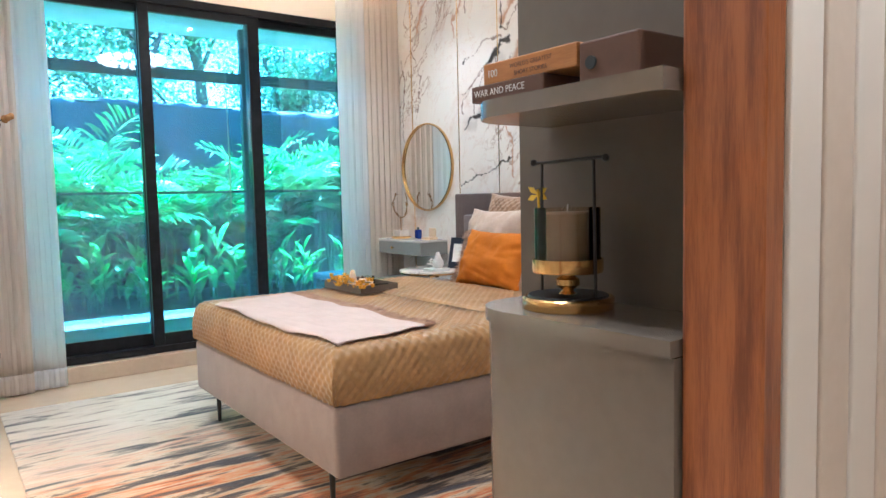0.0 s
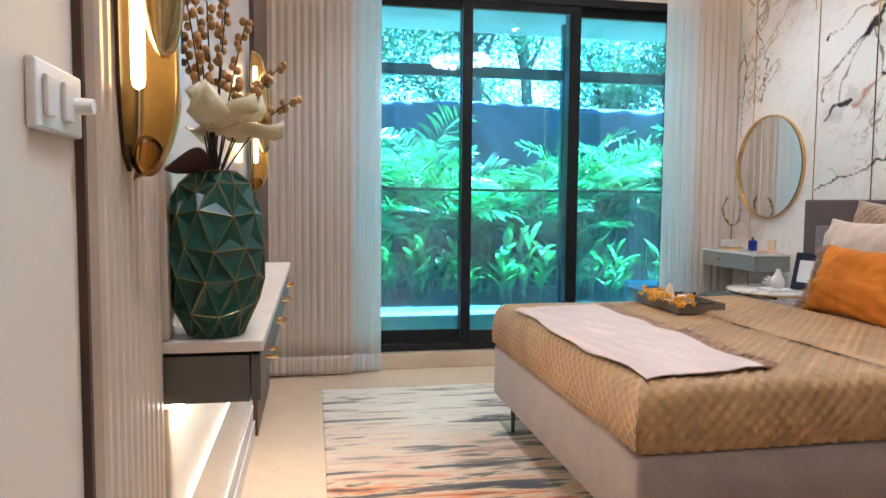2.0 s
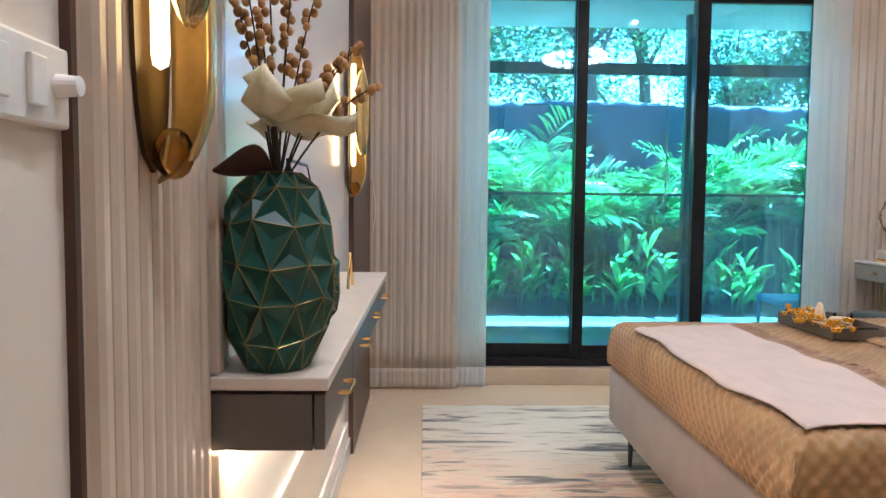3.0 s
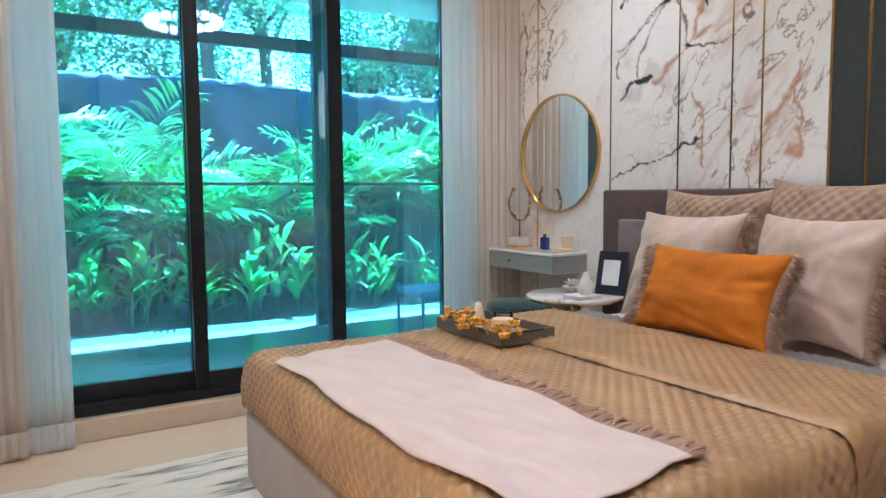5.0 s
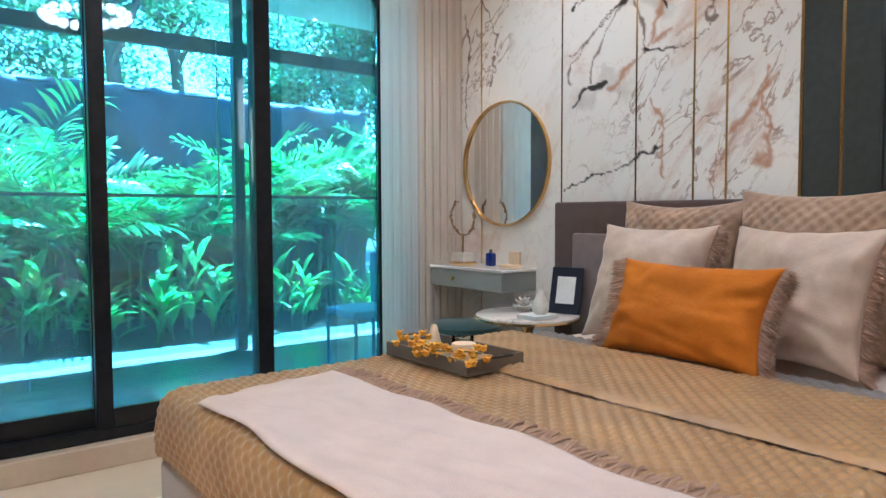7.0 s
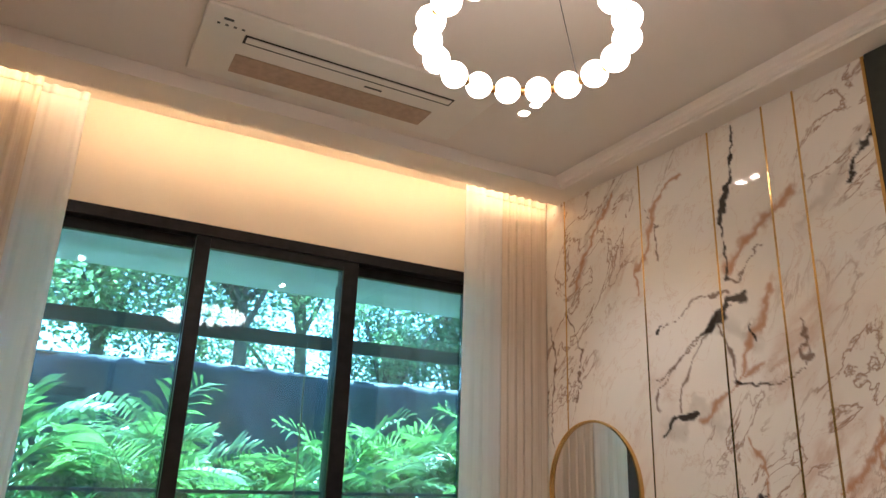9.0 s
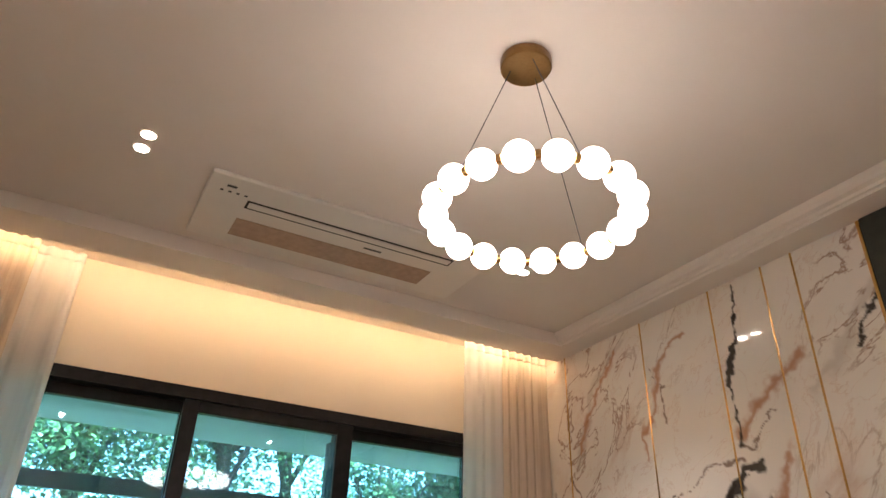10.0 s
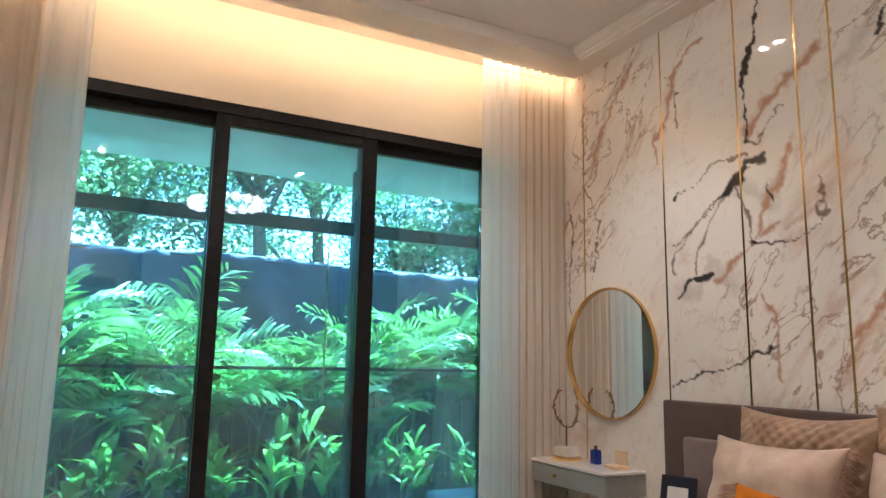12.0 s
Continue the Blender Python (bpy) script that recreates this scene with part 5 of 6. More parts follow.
def side_table(at, label):
    x, y = at
    t = thing("side_table", (x, y, 0), label, "side table", "bedside tables")
    part("top", lathe([(0, 0.668), (0.262, 0.668), (0.268, 0.674), (0.268, 0.688), (0.262, 0.692), (0, 0.692)], (x, y, 0), 48), M_TABLEMARBLE, t, smooth=True)
    part("rim", lathe([(0.262, 0.664), (0.2705, 0.668), (0.2705, 0.678), (0.2685, 0.678), (0.2685, 0.668)], (x, y, 0), 48), M_GOLD, t)
    part("neck", lathe([(0, 0.58), (0.05, 0.5), (0.045, 0.53), (0.028, 0.6), (0.05, 0.655), (0.06, 0.663), (0, 0.663)], (x, y, 0), 28), M_GOLD, t, "flared gold neck", smooth=True)
    part("pedestal", lathe([(0, 0), (0.16, 0), (0.162, 0.02), (0.14, 0.12), (0.075, 0.42), (0.05, 0.5), (0, 0.5)], (x, y, 0), 32), M_BLACKIRON, t, smooth=True)


def side_tables():
    side_table((1.735, 4.90), "round marble bedside table with gold neck")
    side_table((1.76, 2.67), "round marble bedside table with gold neck")
    x, y, z = 1.80, 4.99, 0.6925
    b = thing("flower_bowl", (x, y, z), "white ceramic flower-shaped bowl on the bedside table", "ornament")
    for k, (r, n, up) in enumerate(((0.06, 9, 0.25), (0.045, 7, 0.6), (0.03, 6, 1.0))):
        p = bmesh.new()
        for i in range(n):
            a = 2 * math.pi * i / n + k * 0.3
            d, s = Vector((math.cos(a), math.sin(a), 0)), Vector((-math.sin(a), math.cos(a), 0))
            c = Vector((x, y, z + 0.012 + 0.012 * k))
            sheet(4, 4, lambda u, v: c + d * r * v + s * (u - 0.5) * r * 0.9 * math.sin(math.pi * min(1, v * 0.8 + 0.15)) + Vector((0, 0, r * up * v ** 1.5 + 0.01 * abs(u - 0.5) * v)), 0.003, bm=p)
        part("petal_ring", p, M_WHITEPOT, b, smooth="all")
    part("foot", lathe([(0, 0), (0.03, 0), (0.034, 0.014), (0, 0.014)], (x, y, z), 20), M_WHITEPOT, b)
    bk = thing("book", (1.65, 4.745, z), "thin green and white book on the bedside table", "book")
    part("cover", box(1.57, 1.73, 4.68, 4.81, z + 0.0005, z + 0.022, 0.002), M_PAPER, bk)
    v = thing("bud_vase", (1.66, 4.735, z + 0.022), "white teardrop bud vase on a book", "vase")
    part("body", lathe([(0, 0), (0.03, 0), (0.042, 0.025), (0.04, 0.05), (0.02, 0.09), (0.012, 0.12), (0.009, 0.12), (0, 0.1)], (1.66, 4.735, z + 0.0225), 28), M_WHITEPOT, v, smooth=True)
    f = thing("photo_frame", (1.85, 4.76, z), "dark navy picture frame leaning back", "picture frame")
    m = pose(1.86, 4.76, z + 0.002, -14, 0, -72)
    fr = box(-0.085, 0.085, -0.012, 0.0, 0, 0.24, 0.002)
    part("frame", add(None, fr, m), M_NAVY, f)
    part("picture", add(None, box(-0.05, 0.05, -0.014, -0.0125, 0.05, 0.19), m), M_PAPER, f)
    # things on the near table
    z = 0.6925
    g = thing("candle_box_lantern", (1.64, 2.8, z), "silver-framed amber glass lantern with a stone knob", "lantern")
    x0, x1, y0, y1, h = 1.605, 1.685, 2.722, 2.875, 0.222
    for a in (x0, x1 - 0.012):
        for b in (y0, y1 - 0.012):
            part("post", box(a, a + 0.012, b, b + 0.012, z + 0.0005, z + h, 0.002), M_MIRROR, g, "polished silver post")
        for c in (z + 0.0005, z + h - 0.014):
            part("rail", box(a + 0.001, a + 0.011, y0 + 0.012, y1 - 0.012, c, c + 0.014, 0.002), M_MIRROR, g, "polished silver rail")
    for b in (y0, y1 - 0.012):
        for c in (z + 0.0005, z + h - 0.014):
            part("rail", box(x0 + 0.012, x1 - 0.012, b + 0.001, b + 0.011, c, c + 0.014, 0.002), M_MIRROR, g, "polished silver rail")
    part("roof_plate", box(x0 - 0.003, x1 + 0.003, y0 - 0.003, y1 + 0.003, z + h + 0.0005, z + h + 0.008, 0.002), M_MIRROR, g)
    part("candle", box(x0 + 0.012, x1 - 0.014, y0 + 0.014, y1 - 0.014, z + 0.015, z + h - 0.016, 0.004), M_AMBERWAX, g, "glossy amber body")
    part("centre_bead", tube([(x0 + 0.009, 0.5 * (y0 + y1), z + 0.015), (x0 + 0.009, 0.5 * (y0 + y1), z + h - 0.015)], 0.003, 8), M_MIRROR, g, "silver centre bead")
    part("emblem", box(x0 + 0.0105, x0 + 0.012, 2.80, 2.84, z + 0.1, z + 0.118), M_WAX, g, "small pale printed emblem")
    k = bmesh.new()
    for i in range(9):
        ball((1.645 + 0.022 * math.cos(i * 2.4), 2.80 + 0.042 * math.sin(i * 2.4), z + h + 0.02), 0.014, 8, bm=k, squash=0.85)
    part("stone_knob", k, M_WHITEPOT, g, "carved white stone knob", smooth="all")
    c = thing("tea_cup", (1.72, 2.50, z), "pale green tea cup on a saucer", "cup")
    part("saucer", lathe([(0, 0), (0.03, 0), (0.06, 0.01), (0.058, 0.013), (0, 0.005)], (1.70, 2.59, z + 0.0005), 28), M_WHITEPOT, c, smooth=True)
    part("cup", lathe([(0, 0.006), (0.022, 0.006), (0.034, 0.03), (0.038, 0.062), (0.035, 0.062), (0.03, 0.03), (0, 0.012)], (1.70, 2.59, z), 28), M_DESK, c, smooth=True)


# ---- console ornaments ----
def ornaments():
    z = 0.9485
    v = faceted_vase((-1.386, 2.45, z), 0.106, 0.35, "large teal faceted vase with gold lines on the console", 4)
    faceted_vase((-1.40, 2.93, z), 0.07, 0.2, "smaller teal faceted vase with gold lines", 9)
    x, y, zt = -1.386, 2.45, z + 0.34
    f = thing("flower_arrangement", (x, y, zt), "cream magnolia and ochre berry stems in the vase", "flowers")
    part("stem", tube([(x, y, zt - 0.05), (x + 0.005, y - 0.01, zt + 0.04), (x + 0.0, y - 0.02, zt + 0.09)], 0.005), M_TWIG, f)
    c = Vector((x - 0.002, y - 0.025, zt + 0.085))
    rnd = random.Random(6)
    for k in range(9):
        a, el, ln = k * 2.4, (-0.1, 0.95, 0.3)[k % 3], (0.145, 0.1, 0.13)[k % 3]
        d = Vector((math.cos(a) * math.cos(el), math.sin(a) * math.cos(el), math.sin(el)))
        s = d.cross(Vector((0, 0, 1))).normalized()
        up = s.cross(d)
        part("petal", sheet(8, 10, lambda u, w: c + d * ln * w + s * (u - 0.5) * 0.088 * math.sin(math.pi * min(1, 0.1 + 0.89 * w)) + up * (0.028 * (2 * u - 1) ** 2 * (0.3 + w) + 0.05 * (w - 0.5) ** 2 - 0.006 * math.sin(9 * w + k)), 0.002), M_PETAL, f, smooth="all")
    st = bmesh.new()
    for k in range(26):
        a = k * 2.4
        tube([c + Vector((0, 0, 0.01)), c + Vector((0.022 * math.cos(a), 0.022 * math.sin(a), 0.05 + 0.012 * (k % 3)))], 0.0016, 4, bm=st)
    part("stamens", st, M_PETAL, f, kind="stuff")
    part("leaf", sheet(8, 12, lambda u, w: Vector((x + 0.0, y - 0.02, zt + 0.015)) + Vector((-0.075, -0.11, -0.005)) * w + Vector((0.5, -0.3, 0.7)) * (u - 0.5) * 0.075 * math.sin(math.pi * w) + Vector((0, 0, 0.02 * math.sin(math.pi * w) - 0.02 * (u - 0.5) ** 2)), 0.002), M_BROWNLEAF, f, "dark brown leaf", smooth="all")
    tips = [(-0.05, -0.06, 0.40), (-0.01, -0.02, 0.44), (0.03, 0.03, 0.42), (0.02, 0.07, 0.44), (0.17, 0.05, 0.17), (0.11, 0.03, 0.21), (0.06, 0.02, 0.2), (-0.03, -0.03, 0.36), (0.07, 0.01, 0.33), (0.14, 0.06, 0.25), (-0.07, 0.0, 0.31)]
    for tx, ty, tz in tips:
        p0, p2 = Vector((x, y, zt - 0.03)), Vector((x + tx, y + ty, zt + tz))
        p1 = p0.lerp(p2, 0.55) + Vector((0, 0, 0.06))
        line = [p0.lerp(p1, q).lerp(p1.lerp(p2, q), q) for q in np.linspace(0, 1, 10)]
        part("twig", tube(line, 0.0022, 5, r2=0.0012), M_TWIG, f)
        for q in np.linspace(0.4, 1.0, 14):
            p = p0.lerp(p1, q).lerp(p1.lerp(p2, q), q)
            off = Vector((rnd.uniform(-1, 1), rnd.uniform(-1, 1), rnd.uniform(-0.4, 0.6))).normalized() * 0.010
            part("berry", ball(p + off, rnd.uniform(0.007, 0.0095), 8, squash=1.15), M_BERRY, f, smooth="all")
    pf = thing("leaning_picture", (-1.45, 3.15, z), "pink abstract print in a thin black frame leaning on the wall", "picture")
    m = pose(-1.405, 3.2, z + 0.001, 0, -12, 0)
    fr = box(0, 0.012, -0.15, -0.142, 0, 0.42)
    box(0, 0.012, 0.142, 0.15, 0, 0.42, bm=fr), box(0, 0.012, -0.142, 0.142, 0, 0.008, bm=fr), box(0, 0.012, -0.142, 0.142, 0.412, 0.42, bm=fr)
    part("frame", add(None, fr, m), M_BLACKIRON, pf)
    part("print", add(None, box(0.002, 0.008, -0.142, 0.142, 0.008, 0.412), m), M_PICTURE, pf)
    g = thing("gold_figurine", (-1.38, 3.6, z), "small gold loop sculpture on the console", "sculpture")
    part("loop", tube([(-1.38, 3.56, z + 0.003), (-1.38, 3.58, z + 0.07), (-1.38, 3.62, z + 0.12), (-1.38, 3.66, z + 0.07), (-1.38, 3.70, z + 0.004)], 0.006), M_GOLD, g, smooth=True)
    tb = thing("curtain_tieback", (XL + 0.04, 5.5, 1.15), "beige fabric curtain tieback hanging from a hook", "tieback")
    part("band", sheet(4, 12, lambda u, w: (XL + 0.05 + 0.03 * math.sin(w * 3), 5.4 + 0.07 * u + 0.03 * w, 1.42 - 0.38 * w), 0.004), M_DRAPE, tb, smooth="all")


# ---- ceiling fittings ----
def chandelier():
    x, y, z, R, r = 0.40, 3.70, 2.745, 0.279, 0.0415
    t = thing("chandelier", (x, y, ZC), "ring chandelier of glowing glass balls on thin cables", "chandelier")
    part("canopy", lathe([(0, 0), (0.08, 0), (0.082, -0.006), (0.082, -0.034), (0.078, -0.038), (0, -0.038)], (x, y, ZC), 40), M_BRASS, t, smooth=True)
    n = 18
    pts = [(x + R * math.cos(2 * math.pi * k / 72), y + R * math.sin(2 * math.pi * k / 72), z) for k in range(72)]
    part("ring", tube(pts, 0.006, 8, closed=True), M_BRASS, t)
    for k in range(n):
        a = 2 * math.pi * (k + 0.5) / n - 0.05
        c = (x + R * math.cos(a), y + R * math.sin(a), z)
        b = part("ball", ball(c, r, 20), M_BALL, t, "faceted glowing glass ball", smooth="all")
        a2 = 2 * math.pi * k / n - 0.05
        part("collar", lathe([(0, -0.007), (0.014, -0.007), (0.014, 0.007), (0, 0.007)], n=14, m=pose(x + R * math.cos(a2), y + R * math.sin(a2), z, 90, 0, math.degrees(a2))), M_GOLD, t, "gold collar")
    for k in range(3):
        a = math.radians(20 + 120 * k)
        part("cable", tube([(x + 0.05 * math.cos(a), y + 0.05 * math.sin(a), ZC - 0.038), (x + R * math.cos(a), y + R * math.sin(a), z + 0.006)], 0.0014, 6), M_GREYMETAL, t, "thin steel cable")


def air_conditioner():
    x0, x1, y0, y1 = -0.33, 1.05, 4.82, 5.375
    t = thing("air_conditioner", ((x0 + x1) / 2, (y0 + y1) / 2, ZC), "white one-way ceiling cassette air conditioner", "air conditioner")
    part("panel", box(x0, x1, y0, y1, ZC - 0.022, ZC, 0.008, 3), M_PLASTIC, t, smooth=True)
    part("louvre_gap", box(-0.15, 0.87, 4.965, 5.03, ZC - 0.0245, ZC - 0.0222), M_BLACK, t, "dark air slot")
    part("louvre", box(-0.14, 0.86, 4.974, 5.015, ZC - 0.029, ZC - 0.0247, 0.001), M_PLASTIC, t)
    part("grille", box(-0.155, 0.83, 5.13, 5.29, ZC - 0.0255, ZC - 0.0222, 0.001), mat("beige_grille", (0.46, 0.33, 0.24), 0.6, scale=30, bump=0.2, bscale=200), t, "beige intake grille")
    part("badge", box(0.44, 0.53, 5.075, 5.088, ZC - 0.0236, ZC - 0.0222), M_GREYMETAL, t, "small dark maker's mark")
    part("display", box(-0.255, -0.215, 4.885, 4.90, ZC - 0.0236, ZC - 0.0222), M_GREYMETAL, t)
    for k in range(4):
        part("indicator", box(-0.275 + 0.034 * k, -0.262 + 0.034 * k, 4.93, 4.942, ZC - 0.0232, ZC - 0.0222), M_GREYMETAL, t)


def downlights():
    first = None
    # the pairs from y 1.6 to 2.85 are unseen, added as fill lamps
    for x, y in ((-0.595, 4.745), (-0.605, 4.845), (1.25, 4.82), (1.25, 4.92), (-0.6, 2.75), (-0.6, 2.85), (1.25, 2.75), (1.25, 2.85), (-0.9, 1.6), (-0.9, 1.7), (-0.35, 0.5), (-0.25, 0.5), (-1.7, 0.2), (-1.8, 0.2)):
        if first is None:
            first = d = thing("downlight", (x, y, ZC), "small round recessed downlight, lit, some pairs added as fill", "downlight", "downlights in pairs in the ceiling")
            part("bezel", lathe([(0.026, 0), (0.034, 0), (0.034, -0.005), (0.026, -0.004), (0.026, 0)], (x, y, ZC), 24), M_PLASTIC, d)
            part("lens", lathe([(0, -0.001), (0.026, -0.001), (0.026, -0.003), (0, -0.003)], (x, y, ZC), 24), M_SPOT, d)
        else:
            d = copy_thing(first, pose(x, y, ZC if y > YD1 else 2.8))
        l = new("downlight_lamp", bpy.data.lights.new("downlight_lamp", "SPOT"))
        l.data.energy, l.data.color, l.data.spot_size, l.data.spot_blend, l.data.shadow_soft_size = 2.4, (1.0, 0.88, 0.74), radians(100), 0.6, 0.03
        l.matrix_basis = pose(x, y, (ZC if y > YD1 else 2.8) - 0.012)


# ---- terrace and garden ----
def terrace():
    solo("terrace_floor", box(-6, 8, YWO, 8.75, -0.1, 0.02), M_TERRACE, "wet grey stone terrace floor", "terrace", kind="structure")
    solo("terrace_soffit", box(-6, 8, YWO, 8.75, 3.15, 3.3), M_SOFFIT, "pale terrace ceiling slab", "ceiling", kind="structure")
    solo("ground", box(-120, 120, 8.75, 160, -0.3, -0.02), M_SOIL, "planted garden soil", "ground", kind="structure")
    solo("roof", box(-6, 8, -1.8, YWO, 3.64, 3.8), M_SOFFIT, "flat roof slab", "roof", kind="structure")
    w = box(-6.2, -6, YWO, 8.75, -0.1, 3.15)
    box(8, 8.2, YWO, 8.75, -0.1, 3.25, bm=w)
    box(-6.2, XL - 0.15, YW, YWO, -0.1, 3.25, bm=w)
    box(XR + 0.15, 8.2, YW, YWO, -0.1, 3.25, bm=w)
    solo("wall_outside", w, M_SOFFIT, "outer wall of the building", "wall", kind="structure")
    r = thing("balustrade", (0, 8.2, 0), "glass balustrade with dark metal posts and rails", "balustrade", kind="structure")
    for x in (-3.35, -0.93, 1.49, 3.91):
        part("post", box(x, x + 0.085, 8.17, 8.25, 0.02, 3.15), M_GREYMETAL, r)
    for a, b in ((-6, -3.35), (-3.265, -0.93), (-0.845, 1.49), (1.575, 3.91), (3.995, 8)):
        part("handrail", box(a, b, 8.19, 8.23, 1.345, 1.372), M_GREYMETAL, r)
        part("beam", box(a, b, 8.18, 8.24, 2.55, 2.665), M_GREYMETAL, r)
        p = part("pane", box(a, b, 8.207, 8.215, 0.06, 1.345), M_RAILGLASS, r)
        p.visible_shadow = False
    c = thing("terrace_chair", (2.05, 6.9, 0.02), "blue-grey outdoor chair on the terrace", "chair")
    part("seat", box(1.75, 2.2, 6.65, 7.1, 0.44, 0.5, 0.02, 3), M_BLUECHAIR, c)
    part("backrest", box(2.16, 2.2, 6.65, 7.1, 0.5, 0.9, 0.015, 3), M_BLUECHAIR, c)
    for x in (1.77, 2.18):
        for y in (6.67, 7.08):
            part("leg", tube([(x, y, 0.02), (x, y, 0.44)], 0.014), M_BLUECHAIR, c)


def hanging_rod():
    x, y = 0.755, 6.59
    t = thing("hanging_rod", (x, y, 3.15), "thin bamboo rod hanging on a cord over the terrace", "ornament")
    part("cord", tube([(x, y, 3.15), (x, y, 2.12)], 0.0015, 5), M_PAPER, t, "fine pale cord")
    part("rod", tube([(x, y, 2.12), (x + 0.003, y, 1.65), (x, y, 1.18)], 0.005, 8, r2=0.0065), mat("pale_bamboo", (0.6, 0.36, 0.18), 0.5, scale=12, stretch=(1, 1, 8)), t)


def fence():
    t = thing("garden_fence", (0, 10.9, 0), "black tarpaulin screen on a pole behind the plants", "fence")

    def fn(u, v):
        x, z = -9 + 13.5 * u, -0.02 + 2.68 * v
        return (x, 10.9 + 0.1 * noise.noise((x * 1.6, z * 1.1, 0)) + 0.05 * noise.noise((x * 4 + z * 2, z * 2.5, 2)), z + 0.03 * math.sin(x * 1.3) * v)
    part("tarpaulin", sheet(150, 30, fn, 0.004), M_TARP, t, smooth="all")
    part("pole", tube([(-9, 10.93, 2.67), (4.6, 10.93, 2.63)], 0.02), M_GREYMETAL, t)
    for x in (-6, -3, 0, 2.4, 4.5):
        part("post", tube([(x, 10.98, -0.02), (x, 10.98, 2.7)], 0.025), M_GREYMETAL, t)


def frond(bm, base, az, el, ln, droop, leaflets, rnd, wide=0.02):
    """One feather frond: a bowed rib with two rows of separate narrow leaflets that hang at their tips."""
    pts = []
    d = Vector((math.cos(az), math.sin(az), 0))
    twist = rnd.uniform(-0.5, 0.5)
    for k in range(11):
        q = k / 10
        pts.append(base + d * ln * (q * math.cos(el) + 0.25 * q * q) + Vector((0, 0, ln * (math.sin(el) * q - droop * q * q))))
    tube(pts, 0.008, 4, bm=bm, r2=0.002)
    for k in range(leaflets):
        q = 0.2 + 0.79 * k / leaflets
        f = q * 10
        i = min(int(f), 9)
        p = pts[i].lerp(pts[i + 1], f - i)
        t = (pts[i + 1] - pts[i]).normalized()
        side = t.cross(Vector((0, 0, 1))).normalized()
        up = side.cross(t)
        side = (side * math.cos(twist) + up * math.sin(twist)).normalized()
        up = side.cross(t)
        for s in (-1, 1):
            l2 = ln * 0.33 * math.sin(math.pi * (0.2 + 0.74 * q)) ** 0.7 * rnd.uniform(0.85, 1.1)
            dr = (side * s * 0.85 + t * rnd.uniform(0.42, 0.62) + up * rnd.uniform(0.15, 0.4)).normalized()
            w = (t * 0.8 + up * 0.6 * s).normalized() * wide
            sag = Vector((0, 0, -rnd.uniform(0.12, 0.4) * l2))
            a, c, e = p + dr * l2 * 0.3, p + dr * l2 * 0.68 + sag * 0.4, p + dr * l2 + sag
            v = [bm.verts.new(x) for x in (p, a + w, a - w, c + w * 0.8, c - w * 0.8, e)]
            bm.faces.new((v[0], v[1], v[2])), bm.faces.new((v[2], v[1], v[3], v[4])), bm.faces.new((v[4], v[3], v[5]))


def palm(seed, at):
    rnd = random.Random(seed)
    t = thing("areca_palm", at, "areca palm with arching feathery fronds", "palm", "palms before the fence")
    stems, crown = bmesh.new(), []
    for c in range(4):
        x, y = at[0] + rnd.uniform(-0.2, 0.2), at[1] + rnd.uniform(-0.18, 0.18)
        h = rnd.uniform(0.3, 1.15)
        tube([(x, y, at[2]), (x + rnd.uniform(-0.06, 0.06), y, at[2] + h)], 0.022, 7, bm=stems, r2=0.014)
        for k in range(4):
            f = bmesh.new()
            frond(f, Vector((x, y, at[2] + h)), rnd.uniform(0, 6.28), rnd.uniform(0.85, 1.45), rnd.uniform(1.1, 1.75), rnd.uniform(0.35, 0.7), 17, rnd)
            crown.append(f)
    part("stems", stems, M_STEM, t, smooth=True)
    for f in crown:
        part("frond", f, M_LEAF, t)
    return t


def blade(bm, base, az, ln, wide, el, rnd):
    """A broad lance-shaped leaf with a folded midrib."""
    d = Vector((math.cos(az), math.sin(az), 0))
    s = Vector((-d.y, d.x, 0))
    rows = []
    for k in range(7):
        q = k / 6
        p = base + d * ln * (q * math.cos(el) + 0.12 * q * q) + Vector((0, 0, ln * (math.sin(el) * q - 0.34 * q * q)))
        w = wide * math.sin(math.pi * min(1, 0.06 + 0.94 * q)) ** 0.8
        rows.append([bm.verts.new(p - s * w + Vector((0, 0, 0.25 * w))), bm.verts.new(p), bm.verts.new(p + s * w + Vector((0, 0, 0.25 * w)))])
    for a, b in zip(rows, rows[1:]):
        bm.faces.new((a[0], a[1], b[1], b[0])), bm.faces.new((a[1], a[2], b[2], b[1]))


def ginger(seed, at, tall):
    rnd = random.Random(seed)
    t = thing("ginger_plant", at, "bright green broad-leaved ginger plant", "plant", "leafy plants along the terrace")
    st = bmesh.new()
    for c in range(4):
        x, y = at[0] + rnd.uniform(-0.16, 0.16), at[1] + rnd.uniform(-0.12, 0.12)
        h = tall * rnd.uniform(0.6, 1.1)
        tip = (x + rnd.uniform(-0.12, 0.12), y + rnd.uniform(-0.1, 0.1), at[2] + h)
        tube([(x, y, at[2]), tip], 0.008, 5, bm=st, r2=0.004)
        for k in range(6):
            q = 0.25 + 0.75 * k / 5
            p = Vector((x, y, at[2])).lerp(Vector(tip), q)
            f = bmesh.new()
            blade(f, p, k * 2.6 + rnd.uniform(-0.5, 0.5), rnd.uniform(0.28, 0.44), rnd.uniform(0.034, 0.056), rnd.uniform(0.6, 1.35), rnd)
            part("leaf", f, M_LEAF2, t)
    part("stems", st, M_STEM, t)
    return t


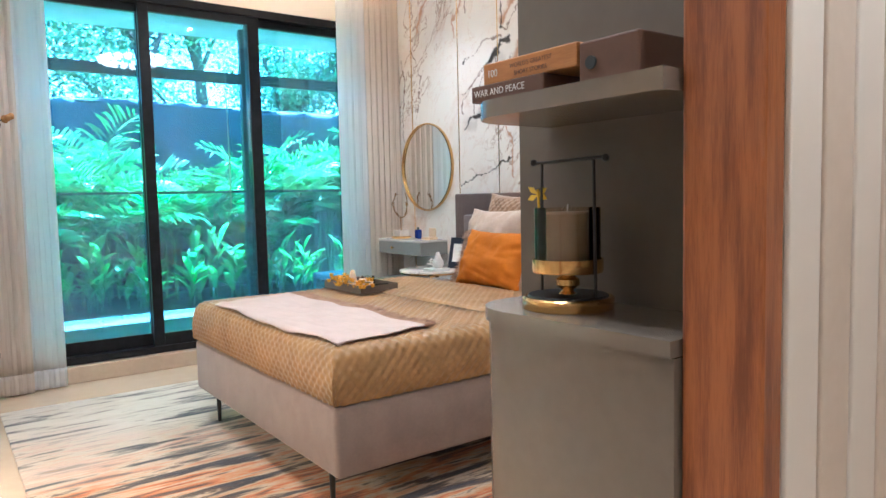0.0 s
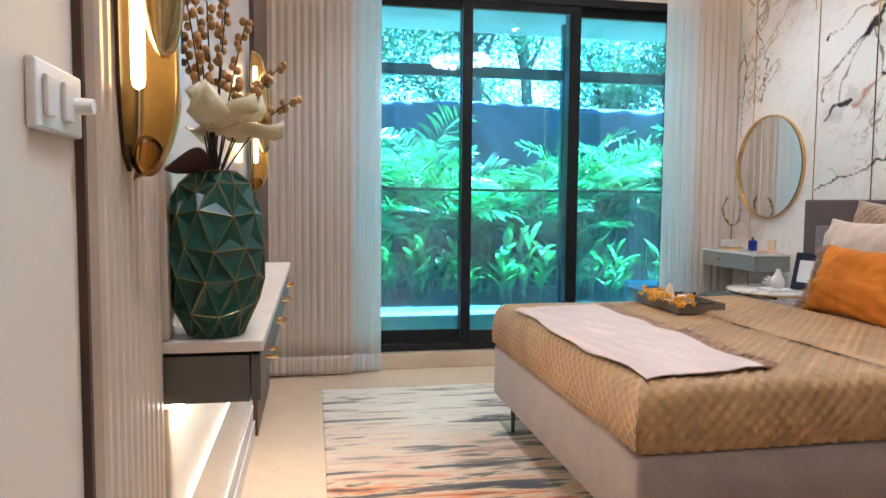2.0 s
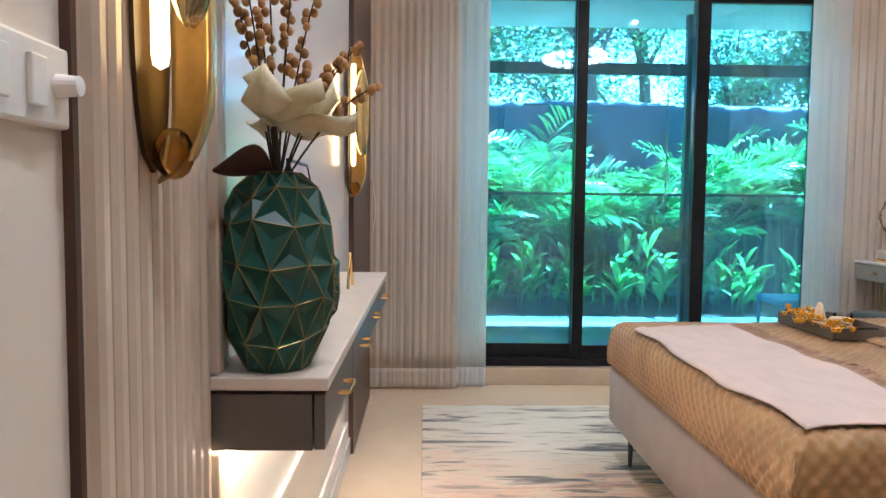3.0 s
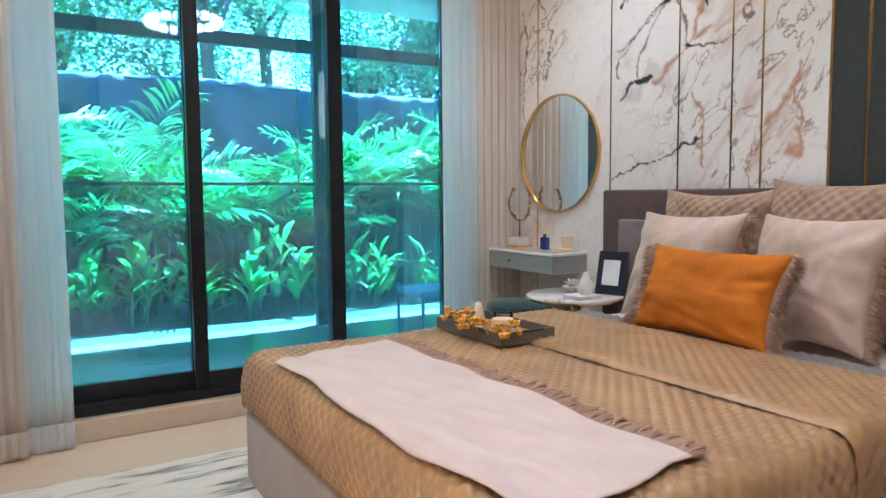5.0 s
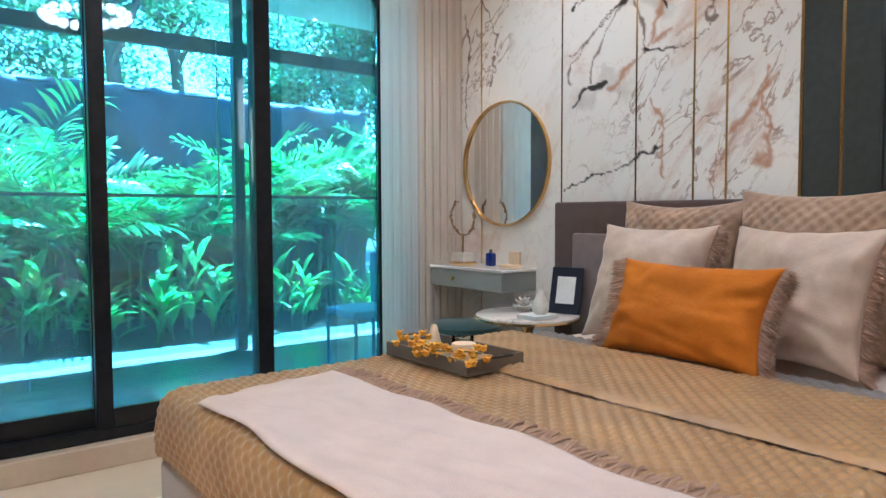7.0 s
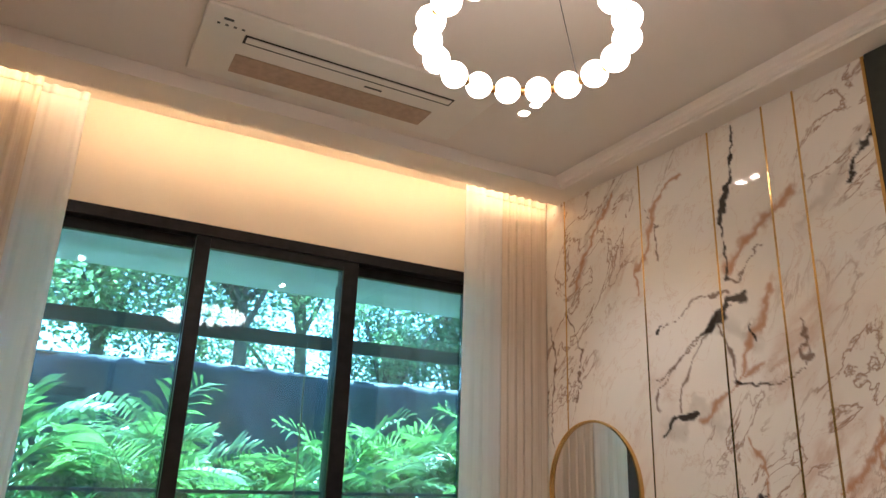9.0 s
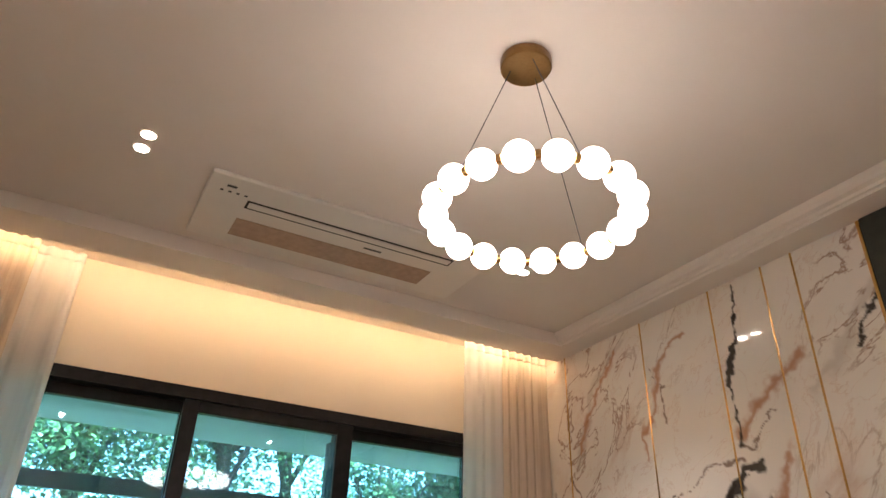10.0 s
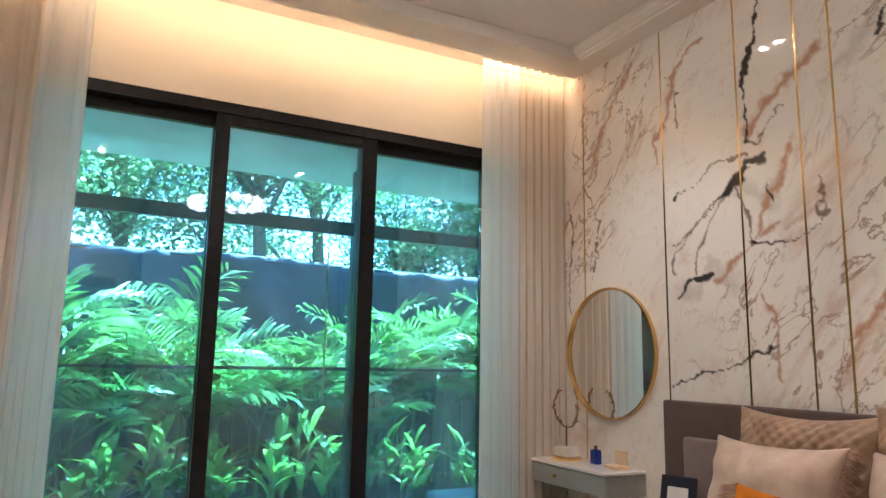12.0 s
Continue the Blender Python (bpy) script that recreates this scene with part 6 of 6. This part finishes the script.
def tree(seed, at, h, spread, leaves):
    rnd = random.Random(seed)
    t = thing("tree", at, "tall dense broadleaf tree behind the garden", "tree", "trees behind the garden fence")
    tr = tube([(at[0], at[1], at[2]), (at[0] + 0.1, at[1], h * 0.35), (at[0] - 0.1, at[1] + 0.1, h * 0.75)], 0.2, 9, r2=0.07)
    cr = bmesh.new()
    for k in range(11):
        a, q = rnd.uniform(0, 6.28), rnd.uniform(0.2, 0.75)
        p0 = Vector((at[0], at[1], h * q))
        p2 = p0 + Vector((math.cos(a) * spread * rnd.uniform(0.5, 1), math.sin(a) * spread * rnd.uniform(0.4, 0.8), rnd.uniform(0.2, 0.35) * h))
        tube([p0, p0.lerp(p2, 0.5) + Vector((0, 0, 0.15)), p2], 0.06, 6, bm=tr, r2=0.015)
        for c in range(7):
            o = p0.lerp(p2, rnd.uniform(0.35, 1.05)) + Vector((rnd.gauss(0, 0.5), rnd.gauss(0, 0.5), rnd.gauss(0, 0.4)))
            for _ in range(leaves // 77):
                p = o + Vector((rnd.gauss(0, 0.34), rnd.gauss(0, 0.34), rnd.gauss(0, 0.26)))
                d = Vector((rnd.uniform(-1, 1), rnd.uniform(-1, 1), rnd.uniform(-0.9, 0.4))).normalized() * rnd.uniform(0.08, 0.15)
                s = d.cross(Vector((rnd.uniform(-1, 1), rnd.uniform(-1, 1), 1))).normalized() * d.length * 0.33
                cr.faces.new([cr.verts.new(p), cr.verts.new(p + d * 0.5 + s), cr.verts.new(p + d), cr.verts.new(p + d * 0.5 - s)])
    part("trunk", tr, M_BARK, t, smooth=True)
    part("crown", cr, M_TREELEAF, t, "dense small green leaves", kind="stuff")
    return t


def garden():
    fence()
    rnd = random.Random(21)
    kinds = [palm(31, (-0.6, 10.2, -0.02)), palm(32, (0.9, 10.35, -0.02)), palm(33, (2.6, 10.1, -0.02))]
    for k, (x, y) in enumerate(((-1.7, 10.4), (-2.9, 10.1), (0.2, 9.9), (1.9, 10.6), (3.5, 10.4), (4.4, 9.9), (5.4, 10.3), (6.5, 10.2), (7.6, 10.5), (-4.2, 10.3), (-2.2, 9.85), (-1.1, 9.8), (0.55, 10.6), (1.4, 9.9), (2.3, 9.8), (3.1, 10.7), (3.9, 10.6), (4.9, 10.8), (-0.2, 10.65))):
        c = copy_thing(kinds[k % 3], pose(x, y, -0.02, 0, 0, rnd.uniform(0, 360)))
        c.scale = (1.05, 1.05, rnd.uniform(0.95, 1.25)) if x < 3 else (1.15, 1.15, 1.3)
    kinds = [ginger(51, (-0.5, 9.3, -0.02), 0.55), ginger(52, (0.0, 9.4, -0.02), 0.72), ginger(53, (0.6, 9.2, -0.02), 0.48)]
    for k in range(24):
        c = copy_thing(kinds[k % 3], pose(-2.9 + 0.34 * k + rnd.uniform(-0.1, 0.1), rnd.uniform(9.05, 9.7), -0.02, 0, 0, rnd.uniform(0, 360)))
        q = rnd.uniform(0.8, 1.25)
        c.scale = (q, q, q)
    kinds = [tree(71, (-2.5, 14.5, -0.02), 7.5, 2.6, 15000), tree(72, (2.2, 15.5, -0.02), 8.5, 2.9, 16000)]
    for k, (x, y, s) in enumerate(((6.0, 14.0, 0.95), (9.5, 16, 1.1), (-6.5, 16.5, 1.05), (-10, 15, 1.0), (0.0, 20, 1.25), (5.0, 21, 1.3), (-4.5, 21, 1.2), (12.5, 20, 1.3), (16, 18, 1.2), (4.2, 13.2, 0.6), (7.5, 12.8, 0.62))):
        c = copy_thing(kinds[k % 2], pose(x, y, -0.02, 0, 0, rnd.uniform(0, 360)))
        c.scale = (s, s, s)


structure()
marble_wall()
window()
cove_light()
curtains()
rug = solo("rug", box(-1.125, 1.35, 2.15, 5.385, 0.001, 0.014, 0.004), M_RUG, "abstract streaked rug in cream, grey and rust", "rug")
bed()
throw()
pillows()
tray()
console()
sconce(2.10, 1.272, 1.95, "tall amber glass wall sconce with gold leaf, lit")
sconce(4.42, 1.276, 1.95, "tall amber glass wall sconce with gold leaf, lit")
ornaments()
shelf_unit()
mirror()
desk()
side_tables()
chandelier()
air_conditioner()
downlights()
terrace()
hanging_rod()
garden()
